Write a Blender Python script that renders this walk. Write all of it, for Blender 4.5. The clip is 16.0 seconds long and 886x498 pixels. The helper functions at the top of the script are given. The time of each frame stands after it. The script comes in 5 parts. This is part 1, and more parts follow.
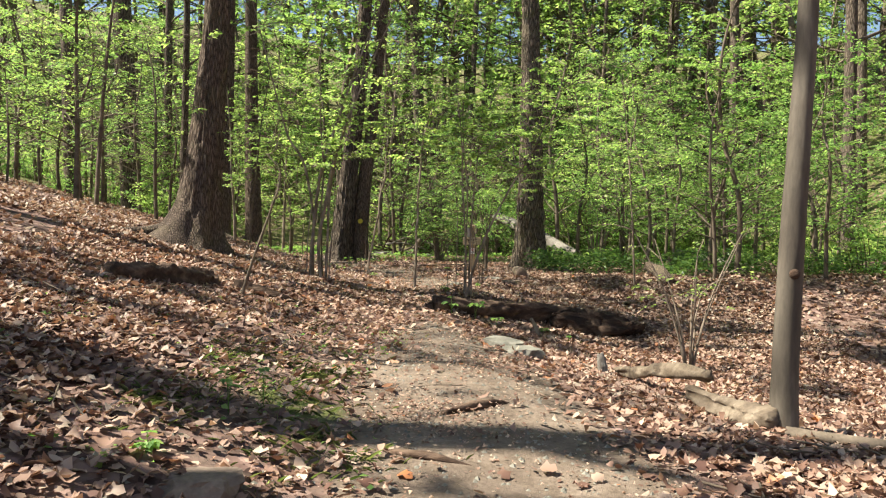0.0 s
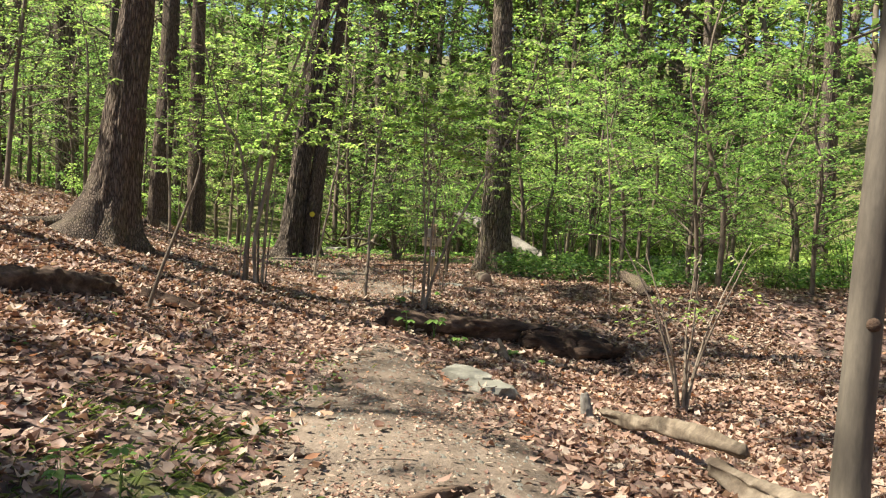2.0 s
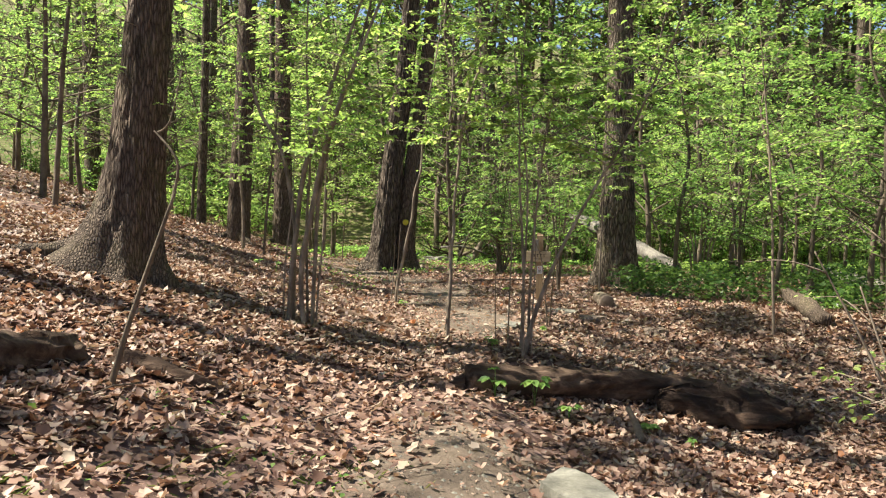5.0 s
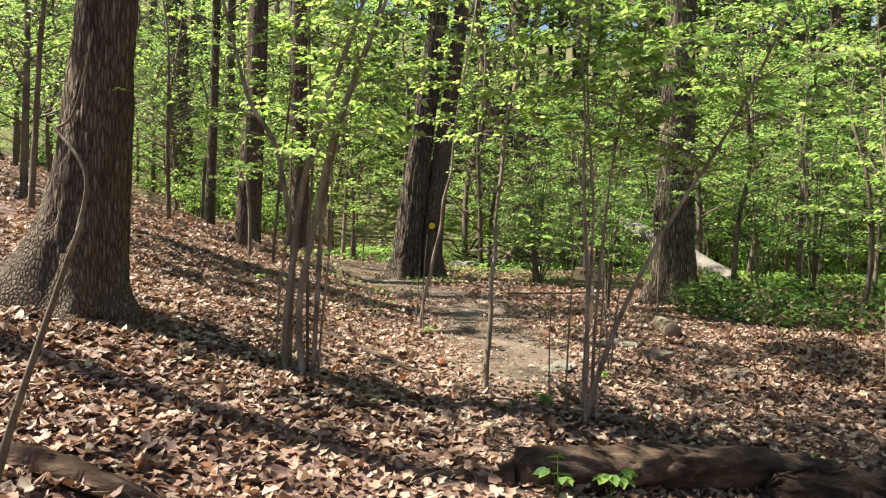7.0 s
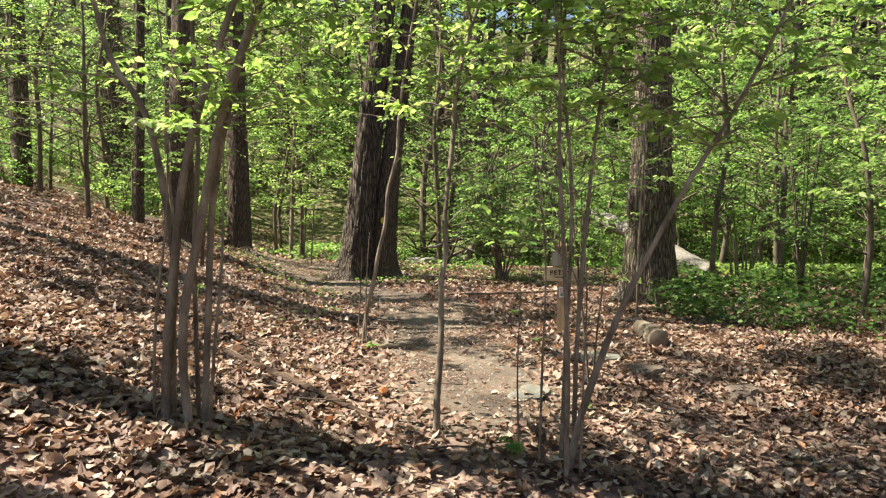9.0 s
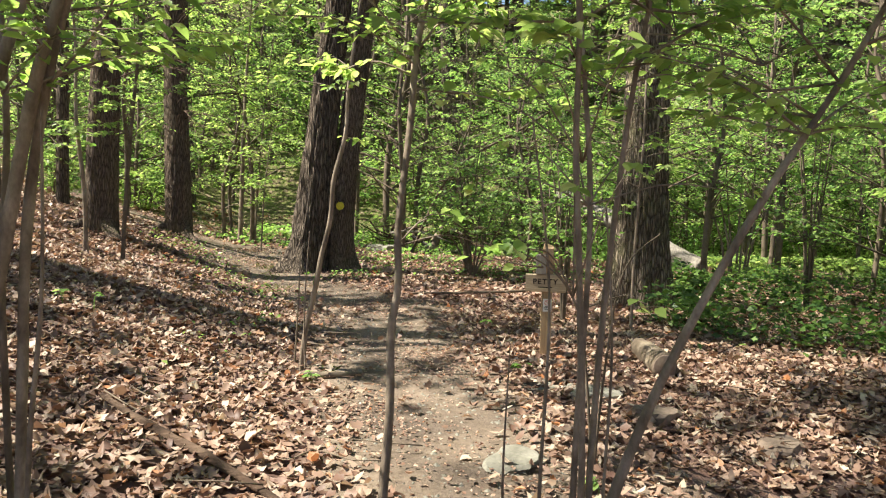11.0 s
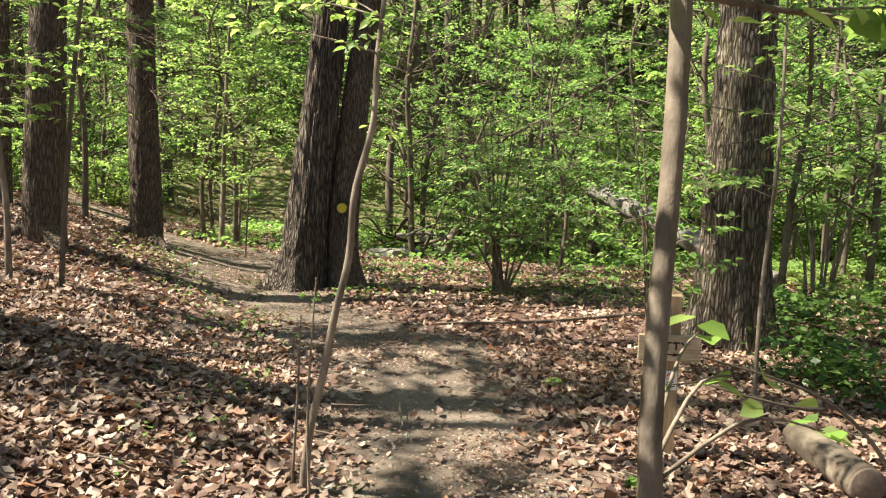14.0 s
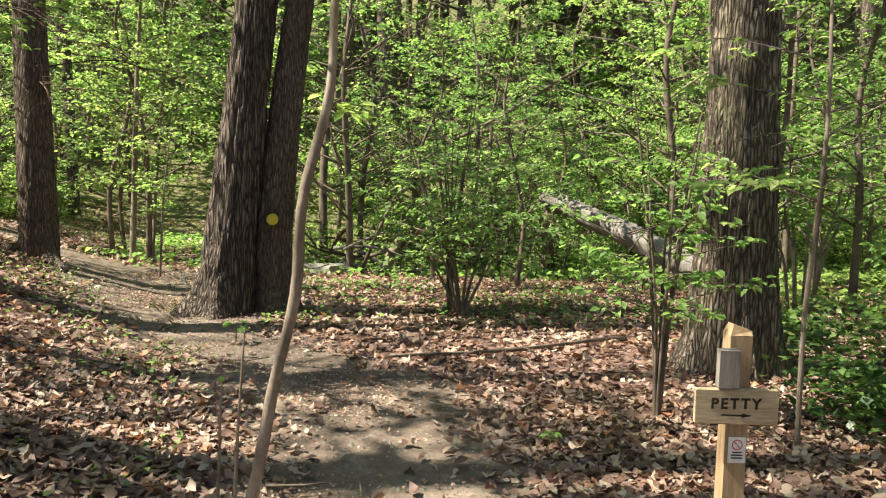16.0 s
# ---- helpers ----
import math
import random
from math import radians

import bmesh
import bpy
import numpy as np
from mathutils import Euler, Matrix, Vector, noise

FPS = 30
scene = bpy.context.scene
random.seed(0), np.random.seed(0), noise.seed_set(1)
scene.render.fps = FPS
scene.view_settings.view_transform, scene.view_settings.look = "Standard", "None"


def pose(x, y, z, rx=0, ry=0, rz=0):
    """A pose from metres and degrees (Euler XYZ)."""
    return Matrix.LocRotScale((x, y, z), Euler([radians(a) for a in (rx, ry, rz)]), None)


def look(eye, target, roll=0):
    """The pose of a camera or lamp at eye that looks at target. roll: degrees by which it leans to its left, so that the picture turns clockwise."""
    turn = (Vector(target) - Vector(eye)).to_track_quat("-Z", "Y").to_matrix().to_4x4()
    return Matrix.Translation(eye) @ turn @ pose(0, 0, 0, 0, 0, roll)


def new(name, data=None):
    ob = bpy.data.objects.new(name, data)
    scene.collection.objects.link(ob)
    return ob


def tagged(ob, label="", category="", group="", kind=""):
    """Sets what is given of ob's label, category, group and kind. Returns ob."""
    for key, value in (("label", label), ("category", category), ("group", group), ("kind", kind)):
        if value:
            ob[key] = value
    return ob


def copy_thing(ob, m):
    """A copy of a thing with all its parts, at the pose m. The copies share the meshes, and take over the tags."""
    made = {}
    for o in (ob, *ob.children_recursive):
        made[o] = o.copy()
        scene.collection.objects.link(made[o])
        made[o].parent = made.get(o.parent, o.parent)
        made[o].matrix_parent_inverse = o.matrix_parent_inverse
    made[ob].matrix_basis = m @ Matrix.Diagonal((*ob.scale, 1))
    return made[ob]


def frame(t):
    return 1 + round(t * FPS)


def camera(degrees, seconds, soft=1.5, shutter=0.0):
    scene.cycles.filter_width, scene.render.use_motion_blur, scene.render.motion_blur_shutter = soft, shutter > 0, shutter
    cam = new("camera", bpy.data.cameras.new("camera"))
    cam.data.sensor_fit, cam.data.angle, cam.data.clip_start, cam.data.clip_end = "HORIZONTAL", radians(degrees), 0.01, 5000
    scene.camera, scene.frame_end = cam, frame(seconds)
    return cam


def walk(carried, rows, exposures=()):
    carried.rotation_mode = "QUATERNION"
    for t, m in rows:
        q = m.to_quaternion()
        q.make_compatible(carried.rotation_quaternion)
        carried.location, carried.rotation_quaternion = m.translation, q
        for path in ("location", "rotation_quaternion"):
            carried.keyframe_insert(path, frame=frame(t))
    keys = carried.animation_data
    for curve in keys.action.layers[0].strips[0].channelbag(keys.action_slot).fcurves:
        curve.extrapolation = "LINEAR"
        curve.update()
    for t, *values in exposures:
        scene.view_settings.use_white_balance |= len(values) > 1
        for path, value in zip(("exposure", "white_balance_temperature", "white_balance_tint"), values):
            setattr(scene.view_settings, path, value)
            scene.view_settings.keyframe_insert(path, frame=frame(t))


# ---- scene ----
EXPOSURE = 1.57
cam = camera(59.9, 16.0, soft=1.2)
PATH = [
    (0, (-0.008, 0.258, 1.51), (-0.005, 2.258, 1.46), 0.4),
    (0.5, (-0.052, 0.609, 1.558), (-0.051, 2.608, 1.504), 0.8),
    (1, (-0.096, 0.919, 1.609), (0.004, 2.916, 1.558), 1.4),
    (1.5, (-0.047, 1.31, 1.598), (0.109, 3.304, 1.552), 2.1),
    (2, (0.029, 1.66, 1.633), (0.138, 3.656, 1.566), 2.3),
    (2.5, (0.08, 2.05, 1.666), (0.158, 4.047, 1.577), 0.9),
    (3, (0.154, 2.403, 1.673), (0.217, 4.4, 1.589), 0.4),
    (3.5, (0.192, 2.771, 1.711), (0.188, 4.769, 1.636), 0.9),
    (4, (0.168, 3.218, 1.767), (0.08, 5.214, 1.684), 0.4),
    (4.5, (0.234, 3.615, 1.78), (0.103, 5.608, 1.692), 0.1),
    (5, (0.271, 4.024, 1.807), (0.077, 6.013, 1.729), 0.9),
    (5.2, (0.255, 4.193, 1.823), (0.038, 6.179, 1.742), 0.7),
    (7.3, (-0.008, 5.841, 2.023), (-0.27, 7.821, 1.926), 1.3),
    (7.5, (0.001, 5.968, 2.032), (-0.258, 7.95, 1.951), 0.8),
    (8, (-0.064, 6.32, 2.049), (-0.297, 8.306, 1.991), -0.4),
    (8.5, (-0.081, 6.666, 2.03), (-0.282, 8.655, 1.952), -1.1),
    (9, (-0.002, 7.006, 1.992), (-0.165, 8.997, 1.879), 0.4),
    (9.5, (0.037, 7.349, 1.959), (-0.113, 9.336, 1.798), 1.0),
    (9.7, (0.046, 7.492, 1.958), (-0.092, 9.48, 1.785), 1.1),
    (11.8, (-0.206, 9.115, 2.208), (-0.274, 11.107, 2.038), 1.4),
    (12, (-0.248, 9.267, 2.209), (-0.349, 11.258, 2.047), 1.7),
    (12.5, (-0.356, 9.601, 2.211), (-0.516, 11.587, 2.04), 1.9),
    (13, (-0.451, 9.964, 2.174), (-0.646, 11.944, 1.973), 1.5),
    (13.5, (-0.533, 10.343, 2.225), (-0.698, 12.323, 2.0), 1.3),
    (14, (-0.626, 10.683, 2.268), (-0.671, 12.672, 2.058), 1.6),
    (14.5, (-0.7, 10.943, 2.233), (-0.697, 12.932, 2.022), 1.9),
    (15, (-0.749, 11.247, 2.234), (-0.765, 13.236, 2.026), 1.4),
    (15.5, (-0.825, 11.628, 2.218), (-0.798, 13.619, 2.029), 1.1),
    (16, (-0.87, 11.942, 2.202), (-0.731, 13.929, 2.021), 1.3),
]
walk(cam, [(t, look(eye, target, roll)) for t, eye, target, roll in PATH], exposures=[(0.0, EXPOSURE), (16.0, EXPOSURE + 0.2)])

# ---- light ----
SUN_TO = Vector((-1.0, -0.01, 1.3)).normalized()
world = bpy.data.worlds.new("sky_world")
scene.world = world
world.use_nodes = True
wn = world.node_tree
sky = wn.nodes.new("ShaderNodeTexSky")
sky.sky_type, sky.sun_disc = "NISHITA", False
sky.sun_elevation = math.asin(SUN_TO.z)
sky.sun_rotation = math.atan2(SUN_TO.x, SUN_TO.y)
wn.nodes["Background"].inputs["Strength"].default_value = 0.056
wn.links.new(sky.outputs[0], wn.nodes["Background"].inputs["Color"])
sun = new("sun", bpy.data.lights.new("sun", "SUN"))
sun.data.energy, sun.data.angle, sun.data.color = 5.0, radians(0.55), (1.0, 0.94, 0.81)
sun.matrix_world = look((0, 0, 40), Vector((0, 0, 40)) - SUN_TO)


# ---- materials ----
def node_mat(name):
    m = bpy.data.materials.new(name)
    m.use_nodes = True
    t = m.node_tree
    return m, t, t.nodes["Principled BSDF"], t.nodes["Material Output"]


def add(t, kind, **values):
    n = t.nodes.new(kind)
    for key, value in values.items():
        n.inputs[key].default_value = value
    return n


def ramp(t, source, stops):
    n = t.nodes.new("ShaderNodeValToRGB")
    el = n.color_ramp.elements
    while len(el) < len(stops):
        el.new(0.5)
    for e, (p, c) in zip(el, stops):
        e.position, e.color = p, (*c, 1)
    t.links.new(source, n.inputs[0])
    return n.outputs[0]


def mixc(t, fac, a, b, mode="MIX"):
    n = t.nodes.new("ShaderNodeMix")
    n.data_type, n.blend_type = "RGBA", mode
    for sock, v in ((n.inputs[0], fac), (n.inputs[6], a), (n.inputs[7], b)):
        if isinstance(v, (int, float)):
            sock.default_value = v
        elif isinstance(v, tuple):
            sock.default_value = (*v, 1)
        else:
            t.links.new(v, sock)
    return n.outputs[2]


def coords(t, scale=(1, 1, 1), world_space=False):
    mp = t.nodes.new("ShaderNodeMapping")
    mp.inputs["Scale"].default_value = scale
    if world_space:
        t.links.new(t.nodes.new("ShaderNodeNewGeometry").outputs["Position"], mp.inputs[0])
    else:
        t.links.new(t.nodes.new("ShaderNodeTexCoord").outputs["Object"], mp.inputs[0])
    return mp.outputs[0]


def noise_tex(t, vec, scale, detail=4.0, rough=0.6):
    n = add(t, "ShaderNodeTexNoise", Scale=scale, Detail=detail, Roughness=rough)
    t.links.new(vec, n.inputs["Vector"])
    return n.outputs[0]


def add_noise_color(t, v, scale):
    n = add(t, "ShaderNodeTexNoise", Scale=scale, Detail=3.0)
    t.links.new(v, n.inputs["Vector"])
    return n.outputs["Color"]


def bump(t, height_socket, bsdf, strength, distance):
    b = add(t, "ShaderNodeBump", Strength=strength, Distance=distance)
    t.links.new(height_socket, b.inputs["Height"])
    t.links.new(b.outputs[0], bsdf.inputs["Normal"])
    return b


def leaf_mat(name, stops, through_fac=0.5, rough=0.45, glow=(1.3, 1.36, 0.95)):
    """Thin leaf: each leaf takes its own colour; light passes through it."""
    m, t, p, out = node_mat(name)
    geo = t.nodes.new("ShaderNodeNewGeometry")
    col = ramp(t, geo.outputs["Random Per Island"], stops)
    inf = t.nodes.new("ShaderNodeObjectInfo")
    tone = ramp(t, inf.outputs["Random"], [(0.0, (0.82, 0.86, 0.8)), (1.0, (1.12, 1.08, 1.0))])
    col = mixc(t, 1.0, col, tone, "MULTIPLY")
    t.links.new(col, p.inputs["Base Color"])
    p.inputs["Roughness"].default_value = rough
    p.inputs["Specular IOR Level"].default_value = 0.35
    tr = t.nodes.new("ShaderNodeBsdfTranslucent")
    t.links.new(mixc(t, 1.0, col, glow, "MULTIPLY"), tr.inputs[0])
    mx = t.nodes.new("ShaderNodeMixShader")
    mx.inputs[0].default_value = through_fac
    t.links.new(p.outputs[0], mx.inputs[1])
    t.links.new(tr.outputs[0], mx.inputs[2])
    t.links.new(mx.outputs[0], out.inputs[0])
    return m


def bark_mat(name, dark, light, scale=(16, 16, 2.6), depth=0.03, moss=0.0):
    """Bark plates parted by dark furrows, drawn out along the trunk."""
    m, t, p, out = node_mat(name)
    v = coords(t, scale)
    warp = mixc(t, 0.55, v, add_noise_color(t, v, 0.9), "ADD")
    cell = add(t, "ShaderNodeTexVoronoi", Scale=1.0, Randomness=1.0)
    cell.feature = "DISTANCE_TO_EDGE"
    t.links.new(warp, cell.inputs["Vector"])
    tint = add(t, "ShaderNodeTexVoronoi", Scale=1.0, Randomness=1.0)
    t.links.new(warp, tint.inputs["Vector"])
    sep = t.nodes.new("ShaderNodeSeparateColor")
    t.links.new(tint.outputs["Color"], sep.inputs[0])
    fine = noise_tex(t, coords(t, (40, 40, 9)), 1.6, 6.0, 0.72)
    big = noise_tex(t, coords(t), 1.3, 3.0)
    half = tuple(0.45 * a + 0.55 * b for a, b in zip(dark, light))
    furrow = tuple(c * 0.5 for c in dark)
    col = ramp(t, cell.outputs["Distance"], [(0.0, furrow), (0.07, dark), (0.17, half), (0.34, light)])
    col = mixc(t, 0.6, col, ramp(t, sep.outputs[0], [(0.0, (0.75, 0.75, 0.75)), (1.0, (1.2, 1.18, 1.15))]), "MULTIPLY")
    col = mixc(t, 0.7, col, ramp(t, fine, [(0.3, (0.4, 0.4, 0.4)), (0.72, (1.3, 1.27, 1.22))]), "MULTIPLY")
    col = mixc(t, 0.5, col, ramp(t, big, [(0.3, (0.6, 0.6, 0.58)), (0.7, (1.2, 1.18, 1.12))]), "MULTIPLY")
    if moss:
        patch = ramp(t, noise_tex(t, coords(t), 2.7, 5.0), [(0.5, (0, 0, 0)), (0.68, (moss, moss, moss))])
        col = mixc(t, patch, col, (0.11, 0.13, 0.035))
    t.links.new(col, p.inputs["Base Color"])
    p.inputs["Roughness"].default_value = 0.9
    p.inputs["Specular IOR Level"].default_value = 0.2
    h = mixc(t, 0.3, ramp(t, cell.outputs["Distance"], [(0.0, (0, 0, 0)), (0.3, (1, 1, 1))]), fine)
    bump(t, h, p, 1.0, depth)
    return m


def plain_mat(name, stops, scale=3.0, fine=30.0, rough=0.85, depth=0.01, stretch=(1, 1, 1), spec=0.25):
    """A mottled matt surface: tone at two scales and a fine relief."""
    m, t, p, out = node_mat(name)
    v = coords(t, stretch)
    a, b = noise_tex(t, v, scale, 4.0), noise_tex(t, v, fine, 4.0, 0.7)
    col = mixc(t, 0.55, ramp(t, a, stops), ramp(t, b, [(0.3, (0.55, 0.55, 0.55)), (0.72, (1.3, 1.28, 1.25))]), "MULTIPLY")
    t.links.new(col, p.inputs["Base Color"])
    p.inputs["Roughness"].default_value = rough
    p.inputs["Specular IOR Level"].default_value = spec
    bump(t, mixc(t, 0.5, a, b), p, 0.85, depth)
    return m


SPRING = [(0.0, (0.155, 0.25, 0.078)), (0.35, (0.225, 0.335, 0.105)), (0.75, (0.315, 0.42, 0.145)), (1.0, (0.44, 0.51, 0.22))]
FRESH = [(0.0, (0.135, 0.245, 0.085)), (0.5, (0.215, 0.34, 0.122)), (1.0, (0.34, 0.45, 0.18))]
DEEP = [(0.0, (0.032, 0.07, 0.021)), (0.5, (0.065, 0.128, 0.035)), (1.0, (0.15, 0.235, 0.062))]
MID = [(0.0, (0.11, 0.22, 0.065)), (0.5, (0.185, 0.32, 0.095)), (1.0, (0.30, 0.43, 0.14))]
M_SPRING = leaf_mat("spring_leaf", SPRING, 0.62)
M_FRESH = leaf_mat("fresh_leaf", FRESH, 0.6)
M_MID = leaf_mat("green_leaf", MID, 0.58)
M_DEEP = leaf_mat("deep_green_leaf", DEEP, 0.45, 0.35)
M_GRASS = leaf_mat("grass_blade", [(0.0, (0.08, 0.12, 0.035)), (0.6, (0.16, 0.205, 0.07)), (1.0, (0.33, 0.31, 0.16))], 0.35)
M_LITTER = leaf_mat("dead_leaf", [(0.0, (0.115, 0.058, 0.046)), (0.26, (0.222, 0.126, 0.094)), (0.6, (0.365, 0.232, 0.18)), (0.86, (0.50, 0.365, 0.295)), (0.94, (0.565, 0.455, 0.37)), (1.0, (0.42, 0.16, 0.065))], 0.22, 0.55, (1.0, 0.85, 0.7))
M_OAK = bark_mat("furrowed_bark", (0.085, 0.066, 0.052), (0.25, 0.203, 0.163), (30, 30, 3.0), 0.035)
M_SCALY = bark_mat("scaly_bark", (0.13, 0.104, 0.08), (0.33, 0.272, 0.215), (32, 32, 5.0), 0.035, 0.3)
M_BROWN = bark_mat("brown_bark", (0.105, 0.078, 0.06), (0.22, 0.168, 0.132), (44, 44, 6.0), 0.018, 0.15)
M_FARBARK = bark_mat("far_bark", (0.10, 0.079, 0.062), (0.21, 0.17, 0.135), (26, 26, 4), 0.02)
M_BEECH = plain_mat("smooth_grey_bark", [(0.3, (0.075, 0.062, 0.048)), (0.55, (0.125, 0.106, 0.082)), (0.75, (0.20, 0.175, 0.14))], 2.2, 14, 0.8, 0.006, (2.2, 2.2, 0.5))
M_TWIG = plain_mat("sapling_bark", [(0.3, (0.10, 0.077, 0.056)), (0.5, (0.21, 0.167, 0.125)), (0.7, (0.35, 0.29, 0.225))], 9.0, 70, 0.85, 0.006, (1, 1, 0.5))
M_STEM = plain_mat("thin_stem_bark", [(0.3, (0.075, 0.057, 0.041)), (0.7, (0.20, 0.158, 0.115))], 5.0, 50, 0.85, 0.004)
M_ROT = plain_mat("rotting_wood", [(0.3, (0.024, 0.015, 0.01)), (0.48, (0.068, 0.042, 0.028)), (0.68, (0.17, 0.115, 0.08))], 3.0, 18, 0.95, 0.03, (0.6, 3, 3))
M_DECAY = plain_mat("crumbling_wood", [(0.3, (0.016, 0.011, 0.008)), (0.5, (0.042, 0.026, 0.018)), (0.7, (0.11, 0.072, 0.048))], 4.0, 26, 0.95, 0.04, (0.7, 3, 3))
M_PALE = plain_mat("bare_dead_wood", [(0.3, (0.085, 0.063, 0.044)), (0.5, (0.155, 0.12, 0.085)), (0.7, (0.27, 0.22, 0.16))], 3.0, 22, 0.85, 0.008, (0.6, 2.5, 2.5))
M_STONE = plain_mat("grey_stone", [(0.3, (0.12, 0.113, 0.09)), (0.55, (0.20, 0.19, 0.155)), (0.75, (0.30, 0.285, 0.235))], 4.0, 40, 0.85, 0.006)
M_ROCK = plain_mat("brown_stone", [(0.3, (0.10, 0.075, 0.058)), (0.7, (0.25, 0.19, 0.145))], 4.0, 35, 0.9, 0.01)
M_SIGN = plain_mat("sawn_timber", [(0.3, (0.36, 0.275, 0.165)), (0.7, (0.49, 0.395, 0.26))], 6.0, 24, 0.75, 0.002, (0.6, 3, 8))
M_POST = plain_mat("post_timber", [(0.3, (0.25, 0.165, 0.09)), (0.7, (0.39, 0.28, 0.165))], 6.0, 30, 0.8, 0.002, (5, 5, 0.4))
M_GREYWOOD = plain_mat("weathered_timber", [(0.3, (0.12, 0.105, 0.088)), (0.7, (0.28, 0.255, 0.215))], 6.0, 30, 0.85, 0.003, (6, 6, 0.4))
M_BURN = plain_mat("branded_letters", [(0.3, (0.022, 0.014, 0.010)), (0.7, (0.04, 0.026, 0.018))], 20, 80)
M_PLATE = plain_mat("white_plate", [(0.3, (0.70, 0.69, 0.66)), (0.7, (0.78, 0.77, 0.74))], 8, 60, 0.5, 0.0005)
M_RED = plain_mat("red_paint", [(0.3, (0.50, 0.05, 0.035)), (0.7, (0.58, 0.07, 0.05))], 20, 80, 0.5, 0.0005)
M_BLACK = plain_mat("black_print", [(0.3, (0.03, 0.03, 0.03)), (0.7, (0.05, 0.05, 0.05))], 20, 80, 0.5, 0.0005)
M_BLAZE = plain_mat("yellow_blaze", [(0.3, (0.52, 0.43, 0.03)), (0.7, (0.62, 0.52, 0.05))], 12, 60, 0.6, 0.001)


def ground_mat():
    m, t, p, out = node_mat("forest_floor")
    v = coords(t, (1, 1, 1), True)
    at = t.nodes.new("ShaderNodeAttribute")
    at.attribute_name = "trail"
    gr = t.nodes.new("ShaderNodeAttribute")
    gr.attribute_name = "green"
    wob = noise_tex(t, v, 5.0, 6.0, 0.65)
    # packed earth with grit
    big, grit = noise_tex(t, v, 1.1, 5.0), noise_tex(t, v, 38.0, 5.0, 0.75)
    dirt = ramp(t, big, [(0.3, (0.105, 0.081, 0.065)), (0.5, (0.178, 0.138, 0.106)), (0.72, (0.265, 0.21, 0.163))])
    dirt = mixc(t, 0.6, dirt, ramp(t, grit, [(0.3, (0.5, 0.48, 0.46)), (0.7, (1.3, 1.3, 1.28))]), "MULTIPLY")
    crumbs = noise_tex(t, v, 9.0, 6.0, 0.75)
    dirt = mixc(t, 0.75, dirt, ramp(t, crumbs, [(0.32, (0.55, 0.53, 0.5)), (0.5, (0.95, 0.94, 0.92)), (0.7, (1.25, 1.26, 1.27))]), "MULTIPLY")
    # leaf mould: patches the size of single leaves
    leafv = mixc(t, 0.08, v, add_noise_color(t, v, 9.0), "ADD")
    vor = add(t, "ShaderNodeTexVoronoi", Scale=13.0, Randomness=1.0)
    t.links.new(leafv, vor.inputs["Vector"])
    sep = t.nodes.new("ShaderNodeSeparateColor")
    t.links.new(vor.outputs["Color"], sep.inputs[0])
    mould = ramp(t, sep.outputs[0], [(0.0, (0.05, 0.03, 0.024)), (0.35, (0.12, 0.073, 0.058)), (0.7, (0.215, 0.14, 0.115)), (1.0, (0.30, 0.21, 0.175))])
    mould = mixc(t, 0.5, mould, ramp(t, vor.outputs["Distance"], [(0.0, (1.15, 1.12, 1.1)), (0.75, (0.45, 0.42, 0.4))]), "MULTIPLY")
    add_ = t.nodes.new("ShaderNodeMath")
    add_.operation = "MULTIPLY_ADD"
    t.links.new(wob, add_.inputs[0])
    add_.inputs[1].default_value = 0.9
    add_.inputs[2].default_value = -0.45
    fac = t.nodes.new("ShaderNodeMath")
    fac.operation = "ADD"
    t.links.new(add_.outputs[0], fac.inputs[0])
    t.links.new(at.outputs["Fac"], fac.inputs[1])
    mask = ramp(t, fac.outputs[0], [(0.32, (0, 0, 0)), (0.58, (1, 1, 1))])
    col = mixc(t, mask, mould, dirt)
    fg = t.nodes.new("ShaderNodeMath")
    fg.operation = "ADD"
    t.links.new(add_.outputs[0], fg.inputs[0])
    t.links.new(gr.outputs["Fac"], fg.inputs[1])
    turf = ramp(t, noise_tex(t, v, 16.0, 6.0, 0.7), [(0.3, (0.05, 0.085, 0.015)), (0.55, (0.11, 0.16, 0.025)), (0.75, (0.21, 0.25, 0.05))])
    col = mixc(t, ramp(t, fg.outputs[0], [(0.40, (0, 0, 0)), (0.72, (1, 1, 1))]), col, turf)
    t.links.new(col, p.inputs["Base Color"])
    p.inputs["Roughness"].default_value = 0.95
    p.inputs["Specular IOR Level"].default_value = 0.15
    hh = mixc(t, mask, vor.outputs["Distance"], grit)
    bump(t, hh, p, 0.7, 0.02)
    return m


M_GROUND = ground_mat()


